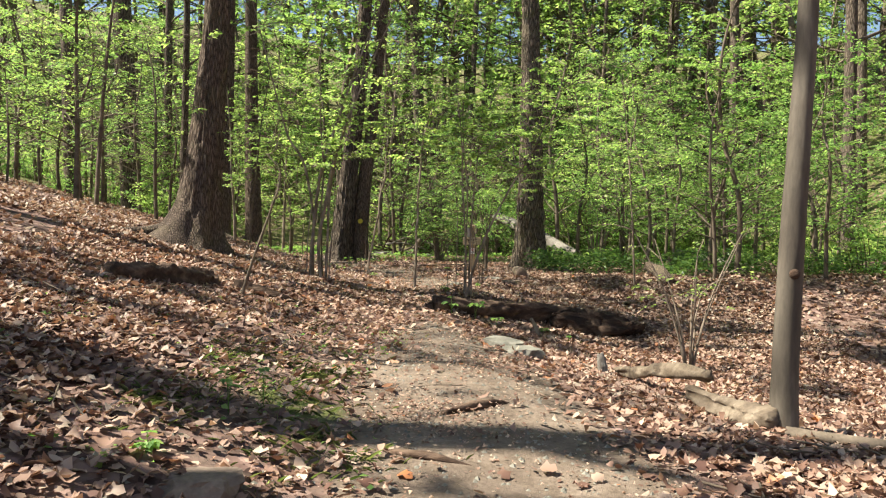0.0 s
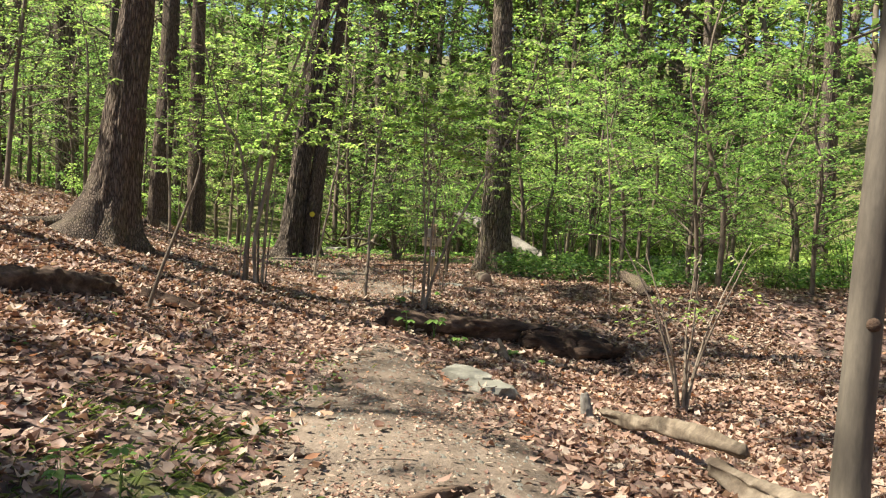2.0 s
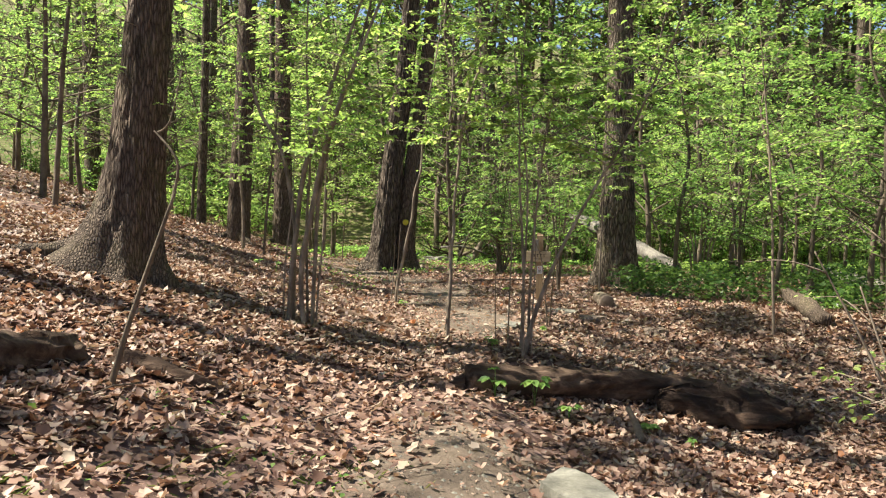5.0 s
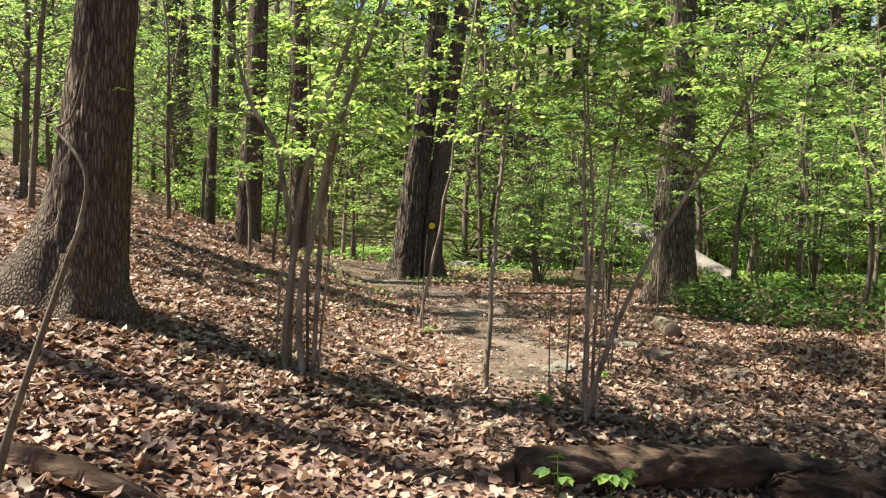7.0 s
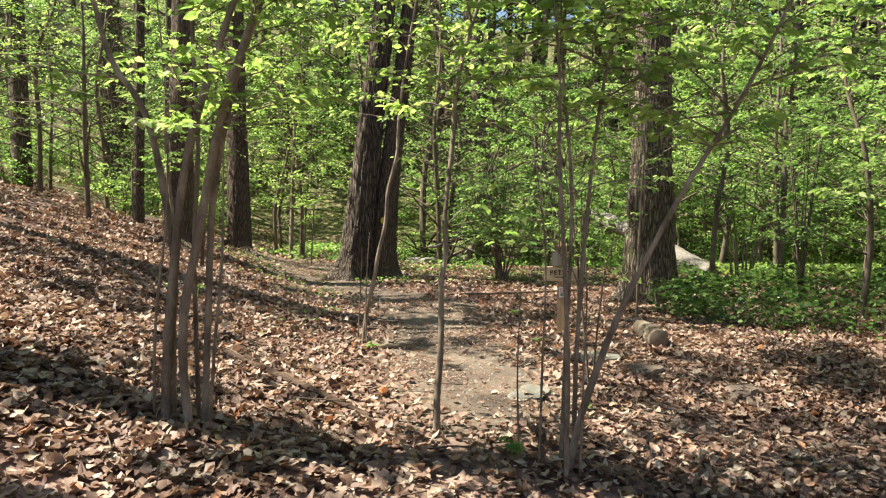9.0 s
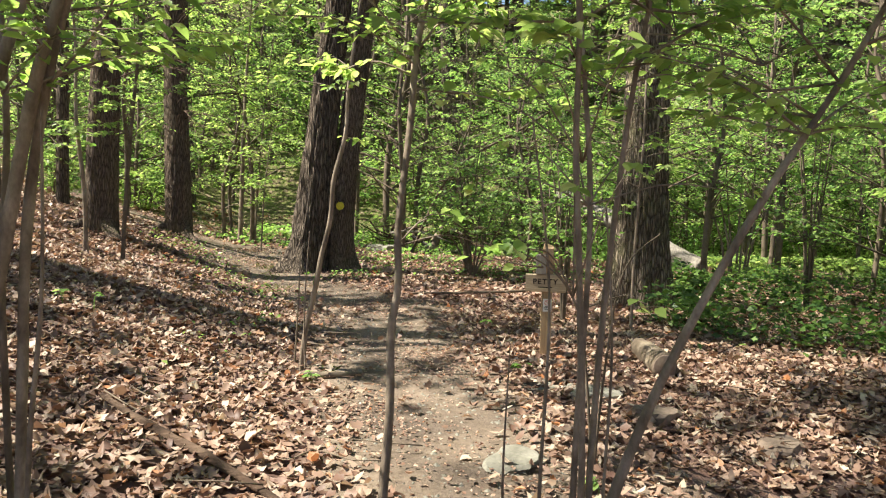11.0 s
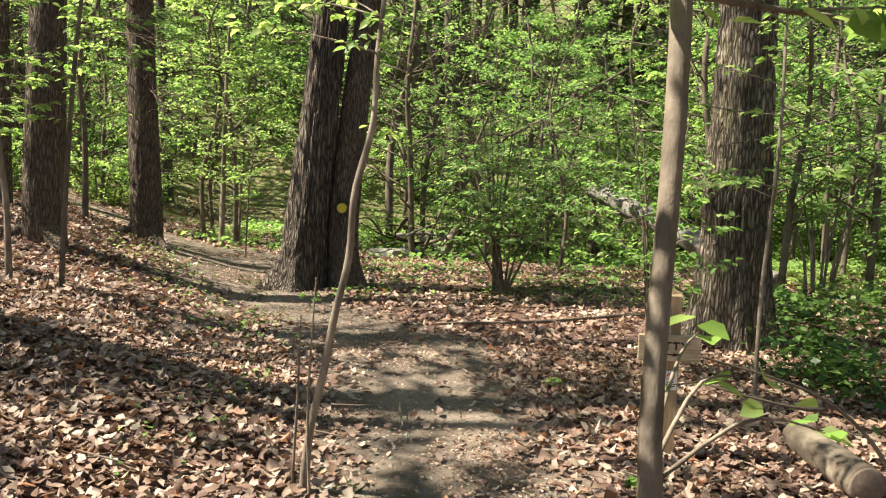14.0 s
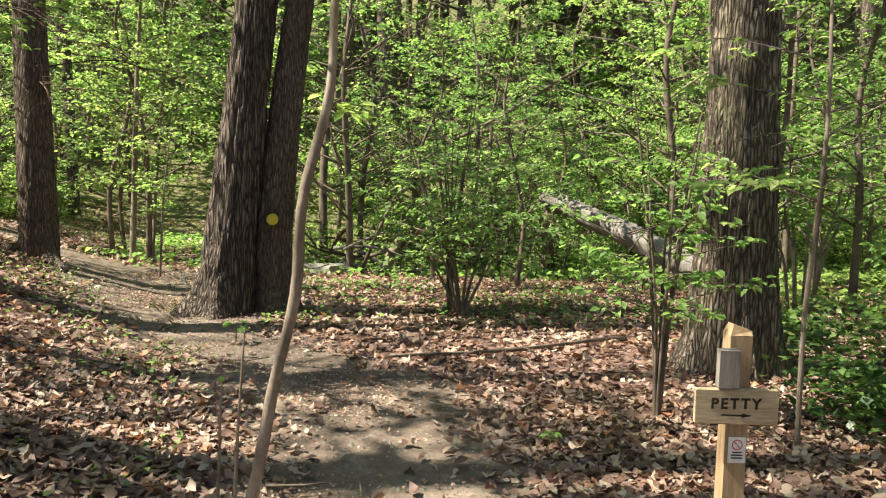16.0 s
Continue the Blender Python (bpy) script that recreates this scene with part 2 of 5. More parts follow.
# ---- mesh tools ----
class Build:
    """Gathers vertices and faces of one part."""

    def __init__(self):
        self.v, self.f, self.n = [], [], 0

    def put(self, verts, *faces):
        verts = np.asarray(verts, float).reshape(-1, 3)
        for f in faces:
            f = np.asarray(f, int)
            if len(f):
                self.f.append(f + self.n)
        self.v.append(verts)
        self.n += len(verts)
        return self

    def mesh(self, name, material, smooth=True):
        me = bpy.data.meshes.new(name)
        co = np.concatenate(self.v)
        me.vertices.add(len(co))
        me.vertices.foreach_set("co", co.astype(np.float32).ravel())
        loops = np.concatenate([f.ravel() for f in self.f])
        sizes = np.concatenate([np.full(len(f), f.shape[1]) for f in self.f])
        starts = np.concatenate([[0], np.cumsum(sizes)[:-1]])
        me.loops.add(len(loops))
        me.loops.foreach_set("vertex_index", loops.astype(np.int32))
        me.polygons.add(len(sizes))
        me.polygons.foreach_set("loop_start", starts.astype(np.int32))
        me.polygons.foreach_set("use_smooth", np.full(len(sizes), smooth))
        me.update(calc_edges=True)
        me.validate()
        me.materials.append(material)
        return me


def part(name, b, material, parent=None, label="", smooth=True):
    ob = new(name, b if isinstance(b, bpy.types.Mesh) else b.mesh(name, material, smooth))
    ob.parent = parent
    return tagged(ob, label, kind="stuff" if name in ("branch_frame", "limb_frame", "stem_tangle", "twig_spray") else "")


def empty(name, x=0, y=0, z=0, rz=0, scale=1.0):
    ob = new(name)
    ob.matrix_basis = pose(x, y, z, 0, 0, rz) @ Matrix.Scale(scale, 4)
    ob.empty_display_size = 0.2
    return ob


def spline(points, n):
    """Smooth line through a few points."""
    p = np.asarray(points, float)
    k = np.linspace(0, len(p) - 1, n)
    i = np.clip(k.astype(int), 0, len(p) - 2)
    u = (k - i)[:, None]
    a, b, c, d = p[np.maximum(i - 1, 0)], p[i], p[i + 1], p[np.minimum(i + 2, len(p) - 1)]
    return 0.5 * (2 * b + (c - a) * u + (2 * a - 5 * b + 4 * c - d) * u ** 2 + (3 * b - a - 3 * c + d) * u ** 3)


def tube(b, pts, radii, seg=8, shape=None):
    """A closed tube along pts. shape(angle, along) scales the radius."""
    p = np.asarray(pts, float)
    n = len(p)
    r = np.interp(np.linspace(0, 1, n), np.linspace(0, 1, len(radii)), radii)
    tan = np.gradient(p, axis=0)
    tan /= np.linalg.norm(tan, axis=1)[:, None] + 1e-9
    ref = np.array([1.0, 0, 0]) if abs(tan[0][0]) < 0.8 else np.array([0, 1.0, 0])
    side = np.cross(tan, ref)
    side /= np.linalg.norm(side, axis=1)[:, None]
    up = np.cross(tan, side)
    a = np.linspace(0, 2 * np.pi, seg, endpoint=False)
    rr = r[:, None] * np.ones(seg)
    if shape is not None:
        rr = rr * shape(a[None, :], np.linspace(0, 1, n)[:, None])
    v = p[:, None, :] + rr[..., None] * (np.cos(a)[None, :, None] * side[:, None, :] + np.sin(a)[None, :, None] * up[:, None, :])
    v = np.concatenate([v.reshape(-1, 3), p[:1] - tan[:1] * r[0] * 0.15, p[-1:] + tan[-1:] * r[-1] * 0.15])
    i, j = np.meshgrid(np.arange(n - 1), np.arange(seg), indexing="ij")
    j2 = (j + 1) % seg
    quads = np.stack([i * seg + j, i * seg + j2, (i + 1) * seg + j2, (i + 1) * seg + j], -1).reshape(-1, 4)
    k = np.arange(seg)
    lo = np.stack([np.full(seg, n * seg), (k + 1) % seg, k], -1)
    hi = np.stack([np.full(seg, n * seg + 1), (n - 1) * seg + k, (n - 1) * seg + (k + 1) % seg], -1)
    b.put(v, quads, lo, hi)
    return p


def unit(v):
    return v / (np.linalg.norm(v, axis=-1, keepdims=True) + 1e-9)


def leaf_blades(b, base, way, up, length, width=0.55, near=False, fold=0.25, droop=0.2):
    """Leaves as folded pointed blades, one each from base along way."""
    base, way, up = np.asarray(base), unit(np.asarray(way)), np.asarray(up)
    side = unit(np.cross(way, up))
    nrm = np.cross(side, way)
    L = np.asarray(length)[:, None]
    w = L * width * 0.5
    n = len(base)
    if near:
        v = np.stack([base,
                      base + way * L * 0.28 + side * w * 0.85 + nrm * w * fold,
                      base + way * L * 0.62 + side * w * 0.9 + nrm * w * fold - nrm * L * droop * 0.3,
                      base + way * L - nrm * L * droop,
                      base + way * L * 0.62 - side * w * 0.9 + nrm * w * fold - nrm * L * droop * 0.3,
                      base + way * L * 0.28 - side * w * 0.85 + nrm * w * fold], 1)
        i = np.arange(n)[:, None] * 6
        b.put(v, np.concatenate([i + [0, 1, 2, 3], i + [0, 3, 4, 5]]))
    else:
        v = np.stack([base, base + way * L * 0.45 + side * w + nrm * w * fold, base + way * L - nrm * L * droop,
                      base + way * L * 0.45 - side * w + nrm * w * fold], 1)
        b.put(v, np.arange(n)[:, None] * 4 + [0, 1, 2, 3])


# ---- the lie of the land ----
def ss(a, b, v):
    t = np.clip((v - a) / (b - a), 0, 1)
    return t * t * (3 - 2 * t)


def height(x, y):
    x, y = np.asarray(x, float), np.asarray(y, float)
    z = -0.06 + 0.50 * ss(-1.5, 6.5, y) + 0.19 * ss(8, 12.5, y) + 0.06 * ss(18.5, 22, y) - 0.6 * ss(0, -40, y)
    edge = -0.5 - 0.9 * ss(10, 14.5, y) - 1.6 * ss(14, 20, y) - 2.6 * ss(19.5, 27, y) - 3.0 * ss(26, 40, y)
    d = np.maximum(edge - x, 0)
    z = z + 0.265 * d * d / (d + 0.35) * (1 - 0.35 * ss(12, 40, d))
    r = np.maximum(x - 0.2, 0)
    z = z - 0.58 * (1 - np.exp(-(r / 1.9) ** 1.4)) * ss(3.0, 7.5, y) * (1 - ss(11.5, 14.5, y))
    z = z - 0.13 * ss(-0.15, 0.5, x) * ss(6.5, 9, y) * (1 - ss(10.5, 11.4, y)) * (1 - ss(2.0, 4.0, x))
    z = z - 0.35 * ss(22, 28, y) * ss(-4, 1, x) * (1 - ss(32, 40, y))
    far = np.sqrt(np.maximum(x - 9, 0) ** 2 + np.maximum(y - 29, 0) ** 2 * 0.8)
    z = z + 0.36 * far * ss(0, 14, far) * (1 - 0.6 * ss(40, 200, far))
    return z


def gz(x, y):
    return float(height(x, y))


TRAIL = [(0.3, -30, 0.85), (0.3, 3.8, 0.85), (0.07, 6.4, 0.72), (0.05, 8.9, 0.5), (-0.25, 10.8, 0.46), (-0.12, 12.6, 0.75), (-0.8, 15.1, 0.76),
         (-0.98, 17.2, 0.8), (-2.7, 19.4, 0.75), (-3.75, 21.8, 1.15), (-4.7, 23.4, 1.25), (-6.6, 24.7, 0.6), (-14, 29, 0.35), (-40, 40, 0.35)]
SIDE_TRAIL = [(-0.2, 13.0, 0.4), (1.4, 12.4, 0.42), (3.4, 12.2, 0.36), (6.2, 12.0, 0.3), (14, 12.6, 0.3), (40, 14, 0.5)]


def nearness(line, x, y, soft):
    best = np.zeros(np.shape(x))
    for (x0, y0, w0), (x1, y1, w1) in zip(line[:-1], line[1:]):
        dx, dy = x1 - x0, y1 - y0
        u = np.clip(((x - x0) * dx + (y - y0) * dy) / (dx * dx + dy * dy), 0, 1)
        d = np.hypot(x - x0 - u * dx, y - y0 - u * dy)
        best = np.maximum(best, 1 - ss(-soft, soft, d - (w0 + u * (w1 - w0))))
    return best


def trail(x, y):
    a = nearness(TRAIL, x, y, 0.55) * (1 - 0.6 * ss(8.3, 9.3, y) * (1 - ss(11.2, 12.2, y)))
    a = np.maximum(a, 0.4 * nearness([(q[0] - 0.35, q[1], q[2] + 0.75) for q in TRAIL[:3]], x, y, 0.6))
    return np.maximum(a, 0.5 * nearness(SIDE_TRAIL, x, y, 0.45))


def blot(x, y, cx, cy, rx, ry):
    return np.exp(-((x - cx) / rx) ** 2 - ((y - cy) / ry) ** 2)


def green(x, y):
    g = 0.62 * blot(x, y, -0.85, 4.9, 0.55, 0.35) + 0.3 * blot(x, y, -0.9, 7.0, 0.4, 0.7)
    g = np.maximum(g, 0.42 * ss(1.6, 3.2, x) * ss(14.3, 15.6, y) * (1 - ss(19, 22, y)))
    g = np.maximum(g, 0.85 * ss(4, 7, x) * ss(21, 25, y) * (1 - ss(30, 36, y)) * (1 - ss(14, 20, x)))
    g = np.maximum(g, 0.56 * ss(24.5, 28, y))
    g = np.maximum(g, 0.5 * ss(-6, -9, x) * ss(24, 28, y))
    return np.clip(g, 0, 1)


def spaced(lo, a, b, hi, step, n):
    """Even steps from a to b, then growing ones out to lo and hi."""
    mid = np.arange(a, b + 1e-6, step)
    out = np.linspace(0, 1, n + 1)[1:] ** 3.2
    return np.concatenate([(a - (a - lo) * out)[::-1], mid, b + (hi - b) * out])


def build_ground():
    xs, ys = spaced(-420, -7.5, 7.5, 420, 0.11, 30), spaced(-400, -1.5, 24, 460, 0.11, 34)
    X, Y = np.meshgrid(xs, ys, indexing="ij")
    Z = height(X, Y)
    rough = np.zeros(X.size)
    flat = np.stack([X.ravel(), Y.ravel()], 1)
    near = (np.abs(flat[:, 0]) < 9) & (flat[:, 1] > -3) & (flat[:, 1] < 27)
    for k in np.nonzero(near)[0]:
        x, y = flat[k]
        rough[k] = 0.035 * noise.noise((x * 0.9, y * 0.9, 0.3)) + 0.016 * noise.noise((x * 3.1, y * 3.1, 4.0))
    Z = Z + rough.reshape(X.shape)
    nx, ny = X.shape
    i, j = np.meshgrid(np.arange(nx - 1), np.arange(ny - 1), indexing="ij")
    quads = np.stack([i * ny + j, (i + 1) * ny + j, (i + 1) * ny + j + 1, i * ny + j + 1], -1).reshape(-1, 4)
    b = Build().put(np.stack([X, Y, Z], -1), quads)
    ob = part("ground", b, M_GROUND)
    for name, val in (("trail", trail(X, Y)), ("green", green(X, Y))):
        a = ob.data.attributes.new(name, "FLOAT", "POINT")
        a.data.foreach_set("value", val.astype(np.float32).ravel())
    return tagged(ob, "woodland floor of leaf mould with a bare earth trail", "ground", kind="structure")


build_ground()


# ---- trees ----
def ridged(seed, count, depth, flare=0.0, lobes=5, twist=0.0, low=0.12):
    """Bark furrows round a trunk and root swellings at its foot."""
    rng = np.random.default_rng(seed)
    ph = rng.uniform(0, 6.28, 8)

    def f(a, s):
        fur = np.abs(np.sin(a * count * 0.5 + ph[0] + 1.1 * np.sin(s * 37 + ph[1]) + 0.6 * np.sin(s * 83 + a * 2 + ph[2])))
        lump = 0.05 * np.sin(2 * a + ph[3] + s * 5) + 0.03 * np.sin(3 * a + ph[4] - s * 11)
        foot = flare * np.exp(-s / low) * (0.55 + 0.45 * np.cos(lobes * a + ph[5] + 0.6 * np.sin(2 * a + ph[6])))
        return 1 + lump + depth * (fur - 0.5) + foot
    return f


def rough_bark(seed, count, depth, flare, lobes, low, zs, toes=()):
    """Irregular plates and furrows, longer than wide, over a swollen foot."""
    base = ridged(seed, count, 0.0, flare, lobes, 0, low)
    k = count / 6.0

    def f(a, s):
        out = base(a, s) + 0 * a * s
        for az, size, wide in toes:
            at = math.atan2(-math.cos(radians(az)), math.sin(radians(az)))
            off = (a - at + np.pi) % (2 * np.pi) - np.pi
            up = np.maximum(zs, 0)[:, None]
            out = out + size * np.exp(-(off / wide) ** 2) * (0.5 * np.exp(-up / 0.17) + 0.5 * np.exp(-up / 0.5))
        n, m = out.shape
        for i in range(n):
            z = float(zs[i])
            if z > 9:
                break
            for j in range(m):
                c, q = math.cos(a[0, j]) * k, math.sin(a[0, j]) * k
                w = noise.noise((c * 0.6, q * 0.6, z * 0.8 + seed)) * 0.8
                v = abs(noise.noise((c + w, q + w, z * 1.5 + seed)))
                u = abs(noise.noise((c * 2.3, q * 2.3 + w, z * 5.0 - seed)))
                out[i, j] += depth * (min(v * 2.6, 1.0) - 0.6) + depth * 0.5 * (u - 0.25)
        return out
    return f


def limb_tree(rng, b, pts, r0, limbs, first, reach, seg=6):
    """Limbs and twigs off a trunk line; returns twig ends for leaves."""
    ends, n = [], len(pts)
    for k in range(limbs):
        u = first + (1 - first) * (k + rng.uniform(0, 0.8)) / limbs
        o = pts[min(int(u * (n - 1)), n - 1)]
        az = k * 2.4 + rng.uniform(-0.5, 0.5)
        L = reach * (1.15 - 0.6 * u) * rng.uniform(0.7, 1.2)
        out = np.array([math.cos(az), math.sin(az), 0])
        rise = rng.uniform(0.25, 0.75)
        q = [o, o + out * L * 0.35 + [0, 0, rise * L * 0.3], o + out * L * 0.7 + [0, 0, rise * L * 0.5] + rng.normal(0, 0.05 * L, 3), o + out * L + [0, 0, rise * L * 0.6]]
        line = spline(q, 7)
        rl = max(r0 * 0.4 * (1.1 - u), 0.012)
        tube(b, line, [rl, rl * 0.6, rl * 0.15], seg)
        for m in range(3):
            w = rng.uniform(0.35, 1.0)
            s = line[int(w * 6)]
            a2 = az + rng.choice([-1, 1]) * rng.uniform(0.4, 1.1)
            d = np.array([math.cos(a2), math.sin(a2), rng.uniform(-0.05, 0.5)])
            tl = spline([s, s + d * L * 0.18, s + d * L * 0.36 + [0, 0, 0.04 * L]], 3)
            tube(b, tl, [rl * 0.3, rl * 0.08], 3)
            ends.append(tl)
        ends.append(line[3:])
    return ends


def leaves_on(rng, b, ends, per, size, spread, near=False, flat=0.35, width=0.6):
    """Sprays of leaves along twigs, held nearly level."""
    base, way, up = [], [], []
    for line in ends:
        k = rng.uniform(0, len(line) - 1.001, per)
        i = k.astype(int)
        p = line[i] + (k - i)[:, None] * (line[i + 1] - line[i])
        d = unit(line[-1] - line[0])
        az = math.atan2(d[1], d[0]) + rng.choice([-1, 1], per) * rng.uniform(0.3, 1.4, per)
        w = np.stack([np.cos(az), np.sin(az), rng.normal(-0.12, 0.25, per)], 1)
        base.append(p + rng.normal(0, spread, (per, 3)) * [1, 1, 0.45])
        way.append(w)
        up.append(np.array([0, 0, 1.0]) + rng.normal(0, flat, (per, 3)))
    base, way, up = map(np.concatenate, (base, way, up))
    leaf_blades(b, base, way, up, rng.uniform(0.65, 1.25, len(base)) * size, width, near)


def tall_tree(seed, H, r, name="tree", leafs=26, first=0.42, reach=4.5, bark=None, leaf=None, leaf_size=0.26, bare=False):
    """A forest tree: straight trunk, high limbs, thin spring crown."""
    rng = np.random.default_rng(seed)
    t = empty(name)
    lean = rng.normal(0, 0.02, 2)
    pts = spline([(0, 0, -0.25), (0, 0, 0.5), (lean[0] * H * 0.4 + rng.normal(0, 0.06), lean[1] * H * 0.4, H * 0.4),
                  (lean[0] * H * 0.7 + rng.normal(0, 0.12), lean[1] * H * 0.7, H * 0.7), (lean[0] * H, lean[1] * H, H)], 40)
    b = Build()
    tube(b, pts, [r * 1.15, r, r * 0.86, r * 0.7, r * 0.5, r * 0.25, 0.03], 14, ridged(seed, 12, 0.06, 0.5, 5, 0, 0.03))
    part("trunk", b, bark or M_FARBARK, t)
    b, c = Build(), Build()
    ends = limb_tree(rng, b, pts, r, 15, first, reach)
    part("limb_frame", b, bark or M_FARBARK, t)
    leaves_on(rng, c, ends, leafs, leaf_size, 0.28)
    part("crown", c, leaf or M_SPRING, t)
    return t


def understory(seed, H, name="understory_tree", reach=1.5, branches=22, per=14, size=0.085, low=0.18, leaf=None, bark=None, near=False, r=None):
    """A young woodland tree with level sprays of fresh leaves."""
    rng = np.random.default_rng(seed)
    t = empty(name)
    r = r or 0.009 * H + 0.008
    w = rng.normal(0, 0.035 * H, (4, 2))
    pts = spline([(0, 0, -0.1), (w[0, 0] * 0.4, w[0, 1] * 0.4, H * 0.25), (w[1, 0] * 0.8, w[1, 1] * 0.8, H * 0.5), (w[2, 0], w[2, 1], H * 0.75), (w[3, 0] * 1.3, w[3, 1] * 1.3, H)], 26)
    b = Build()
    tube(b, pts, [r, r * 0.8, r * 0.5, r * 0.15], 7)
    part("trunk", b, bark or M_STEM, t)
    b, c = Build(), Build()
    ends = limb_tree(rng, b, pts, r, branches, low, reach, 3)
    part("branch_frame", b, bark or M_STEM, t)
    leaves_on(rng, c, ends, per, size, 0.05, near)
    part("crown", c, leaf or M_SPRING, t)
    return t


def thicket(seed, name="shrub", R=1.3, H=2.0, stems=14, per=22, size=0.11, leaf=None):
    """A dense leafy shrub of many stems."""
    rng = np.random.default_rng(seed)
    t = empty(name)
    b, c, ends = Build(), Build(), []
    for k in range(stems):
        az, rad = rng.uniform(0, 6.28), R * math.sqrt(rng.uniform(0.05, 1))
        o = np.array([math.cos(az), math.sin(az), 0]) * rad * 0.35
        e = np.array([math.cos(az), math.sin(az), 0]) * rad
        h = H * rng.uniform(0.5, 1.05) * (1 - 0.3 * rad / R)
        line = spline([o + [0, 0, -0.1], o * 1.4 + [0, 0, h * 0.45], e + [0, 0, h]], 8)
        tube(b, line, [0.014, 0.009, 0.003], 4)
        for m in range(6):
            s = line[rng.integers(1, 8)]
            a2 = rng.uniform(0, 6.28)
            d = np.array([math.cos(a2), math.sin(a2), rng.uniform(-0.1, 0.4)]) * rng.uniform(0.25, 0.6)
            ends.append(spline([s, s + d * 0.5, s + d], 4))
    part("stem_tangle", b, M_STEM, t)
    leaves_on(rng, c, ends, per, size, 0.06)
    part("foliage", c, leaf or M_MID, t)
    return t


def big_trunk(name, x, y, line, radii, bark, seed, count, depth, flare, lobes, label, crown_from=7.0, seg=84, rings=240, roots=(), low=0.035, toes=()):
    """A large tree near the trail, its bark cut deep."""
    rng = np.random.default_rng(seed)
    z = gz(x, y)
    t = tagged(empty(name, x, y, z), label, "tree")
    b = Build()
    pts = spline(line, rings)
    tube(b, pts, radii, seg, rough_bark(seed, count, depth, flare, lobes, low, pts[:, 2], toes))
    part("trunk", b, bark, t)
    for k, (az, reach, r) in enumerate(roots):
        b = Build()
        c, s = math.cos(radians(az)), math.sin(radians(az))
        rp = [(c * 0.05, s * 0.05, 0.5)]
        for u, h in ((0.28, 0.24), (0.5, 0.09), (0.75, 0.02), (1.0, -0.05)):
            d = reach * u
            rp.append((c * d, s * d, gz(x + c * d, y + s * d) - z + h * r / 0.15))
        tube(b, spline(rp, 16), [r * 0.8, r * 1.05, r * 0.85, r * 0.6, r * 0.2], 14, rough_bark(seed + k, 14, 0.2, 0, 4, 0.1, np.linspace(0, reach, 16)))
        part("root", b, bark, t)
    b, c = Build(), Build()
    up = pts[pts[:, 2] > crown_from]
    ends = limb_tree(rng, b, up, radii[len(radii) // 2] * 0.7, 14, 0.05, 4.6)
    part("limb_frame", b, bark, t)
    leaves_on(rng, c, ends, 6, 0.2, 0.28)
    part("crown", c, M_SPRING, t)
    return t


treeL = big_trunk("tree", -3.36, 11.0, [(-0.04, 0, -0.4), (-0.02, 0, 0.0), (0.02, 0, 0.7), (0.11, 0.02, 2.0), (0.24, 0.1, 4.2), (0.5, 0.2, 11), (0.7, 0.3, 19)],
                  [0.30, 0.275, 0.255, 0.225, 0.18, 0.14, 0.09, 0.03], M_BROWN, 11, 30, 0.13, 0.42, 5, "large dark brown tree with flared mossy roots on the leafy bank", roots=[(208, 1.25, 0.13), (232, 0.9, 0.10), (-72, 0.7, 0.09)], toes=[(205, 3.2, 0.5), (242, 2.2, 0.4), (-75, 1.0, 0.4), (-15, 0.9, 0.4), (90, 0.8, 0.5)])
oakA = big_trunk("tree", -2.66, 20.6, [(0, 0, -0.4), (0, 0, 0), (0.06, 0, 1.0), (0.22, 0.05, 2.6), (0.52, 0.1, 5.5), (0.75, 0.2, 11), (0.9, 0.3, 20)],
                 [0.35, 0.30, 0.27, 0.24, 0.2, 0.15, 0.1, 0.05], M_OAK, 12, 30, 0.13, 0.38, 5, "tall dark oak with deeply furrowed bark, one of a pair", toes=[(200, 1.1, 0.5), (265, 0.8, 0.4), (140, 0.7, 0.5)])
oakB = big_trunk("tree", -2.20, 20.75, [(0, 0, -0.4), (0, 0, 0), (0.02, 0, 0.8), (0.16, 0.05, 2.4), (0.45, 0.1, 5.0), (0.95, 0.2, 11), (1.2, 0.3, 19)],
                 [0.28, 0.225, 0.20, 0.18, 0.15, 0.12, 0.08, 0.04], M_BROWN, 13, 26, 0.09, 0.2, 4, "leaning tree trunk with a yellow trail blaze beside an oak", toes=[(-15, 1.0, 0.5), (-80, 0.8, 0.4), (60, 0.6, 0.5)])
treeR = big_trunk("tree", 2.04, 18.25, [(0, 0, -0.4), (0, 0, 0), (0.0, 0, 1.0), (0.02, 0.02, 2.6), (0.0, 0.1, 5.5), (-0.1, 0.2, 11), (0.1, 0.3, 20)],
                  [0.39, 0.355, 0.33, 0.30, 0.25, 0.19, 0.12, 0.05], M_SCALY, 14, 30, 0.14, 0.15, 6, "large tree with scaly grey bark beside the signpost", toes=[(185, 0.6, 0.5), (-20, 0.55, 0.5), (-95, 0.4, 0.4), (100, 0.4, 0.5)])
beech = big_trunk("beech_tree", 2.17, 5.12, [(0, 0, -0.3), (0, 0, 0), (0.01, 0, 0.5), (0.05, 0.0, 1.4), (0.11, 0.02, 2.4), (0.20, 0.05, 4.2), (0.4, 0.1, 8), (0.6, 0.2, 13)],
                  [0.108, 0.098, 0.087, 0.081, 0.073, 0.062, 0.045, 0.03, 0.02], M_BEECH, 15, 3, 0.05, 0.35, 3, "smooth grey beech trunk beside the trail", crown_from=5.5, seg=40, rings=90)
knot = Build()
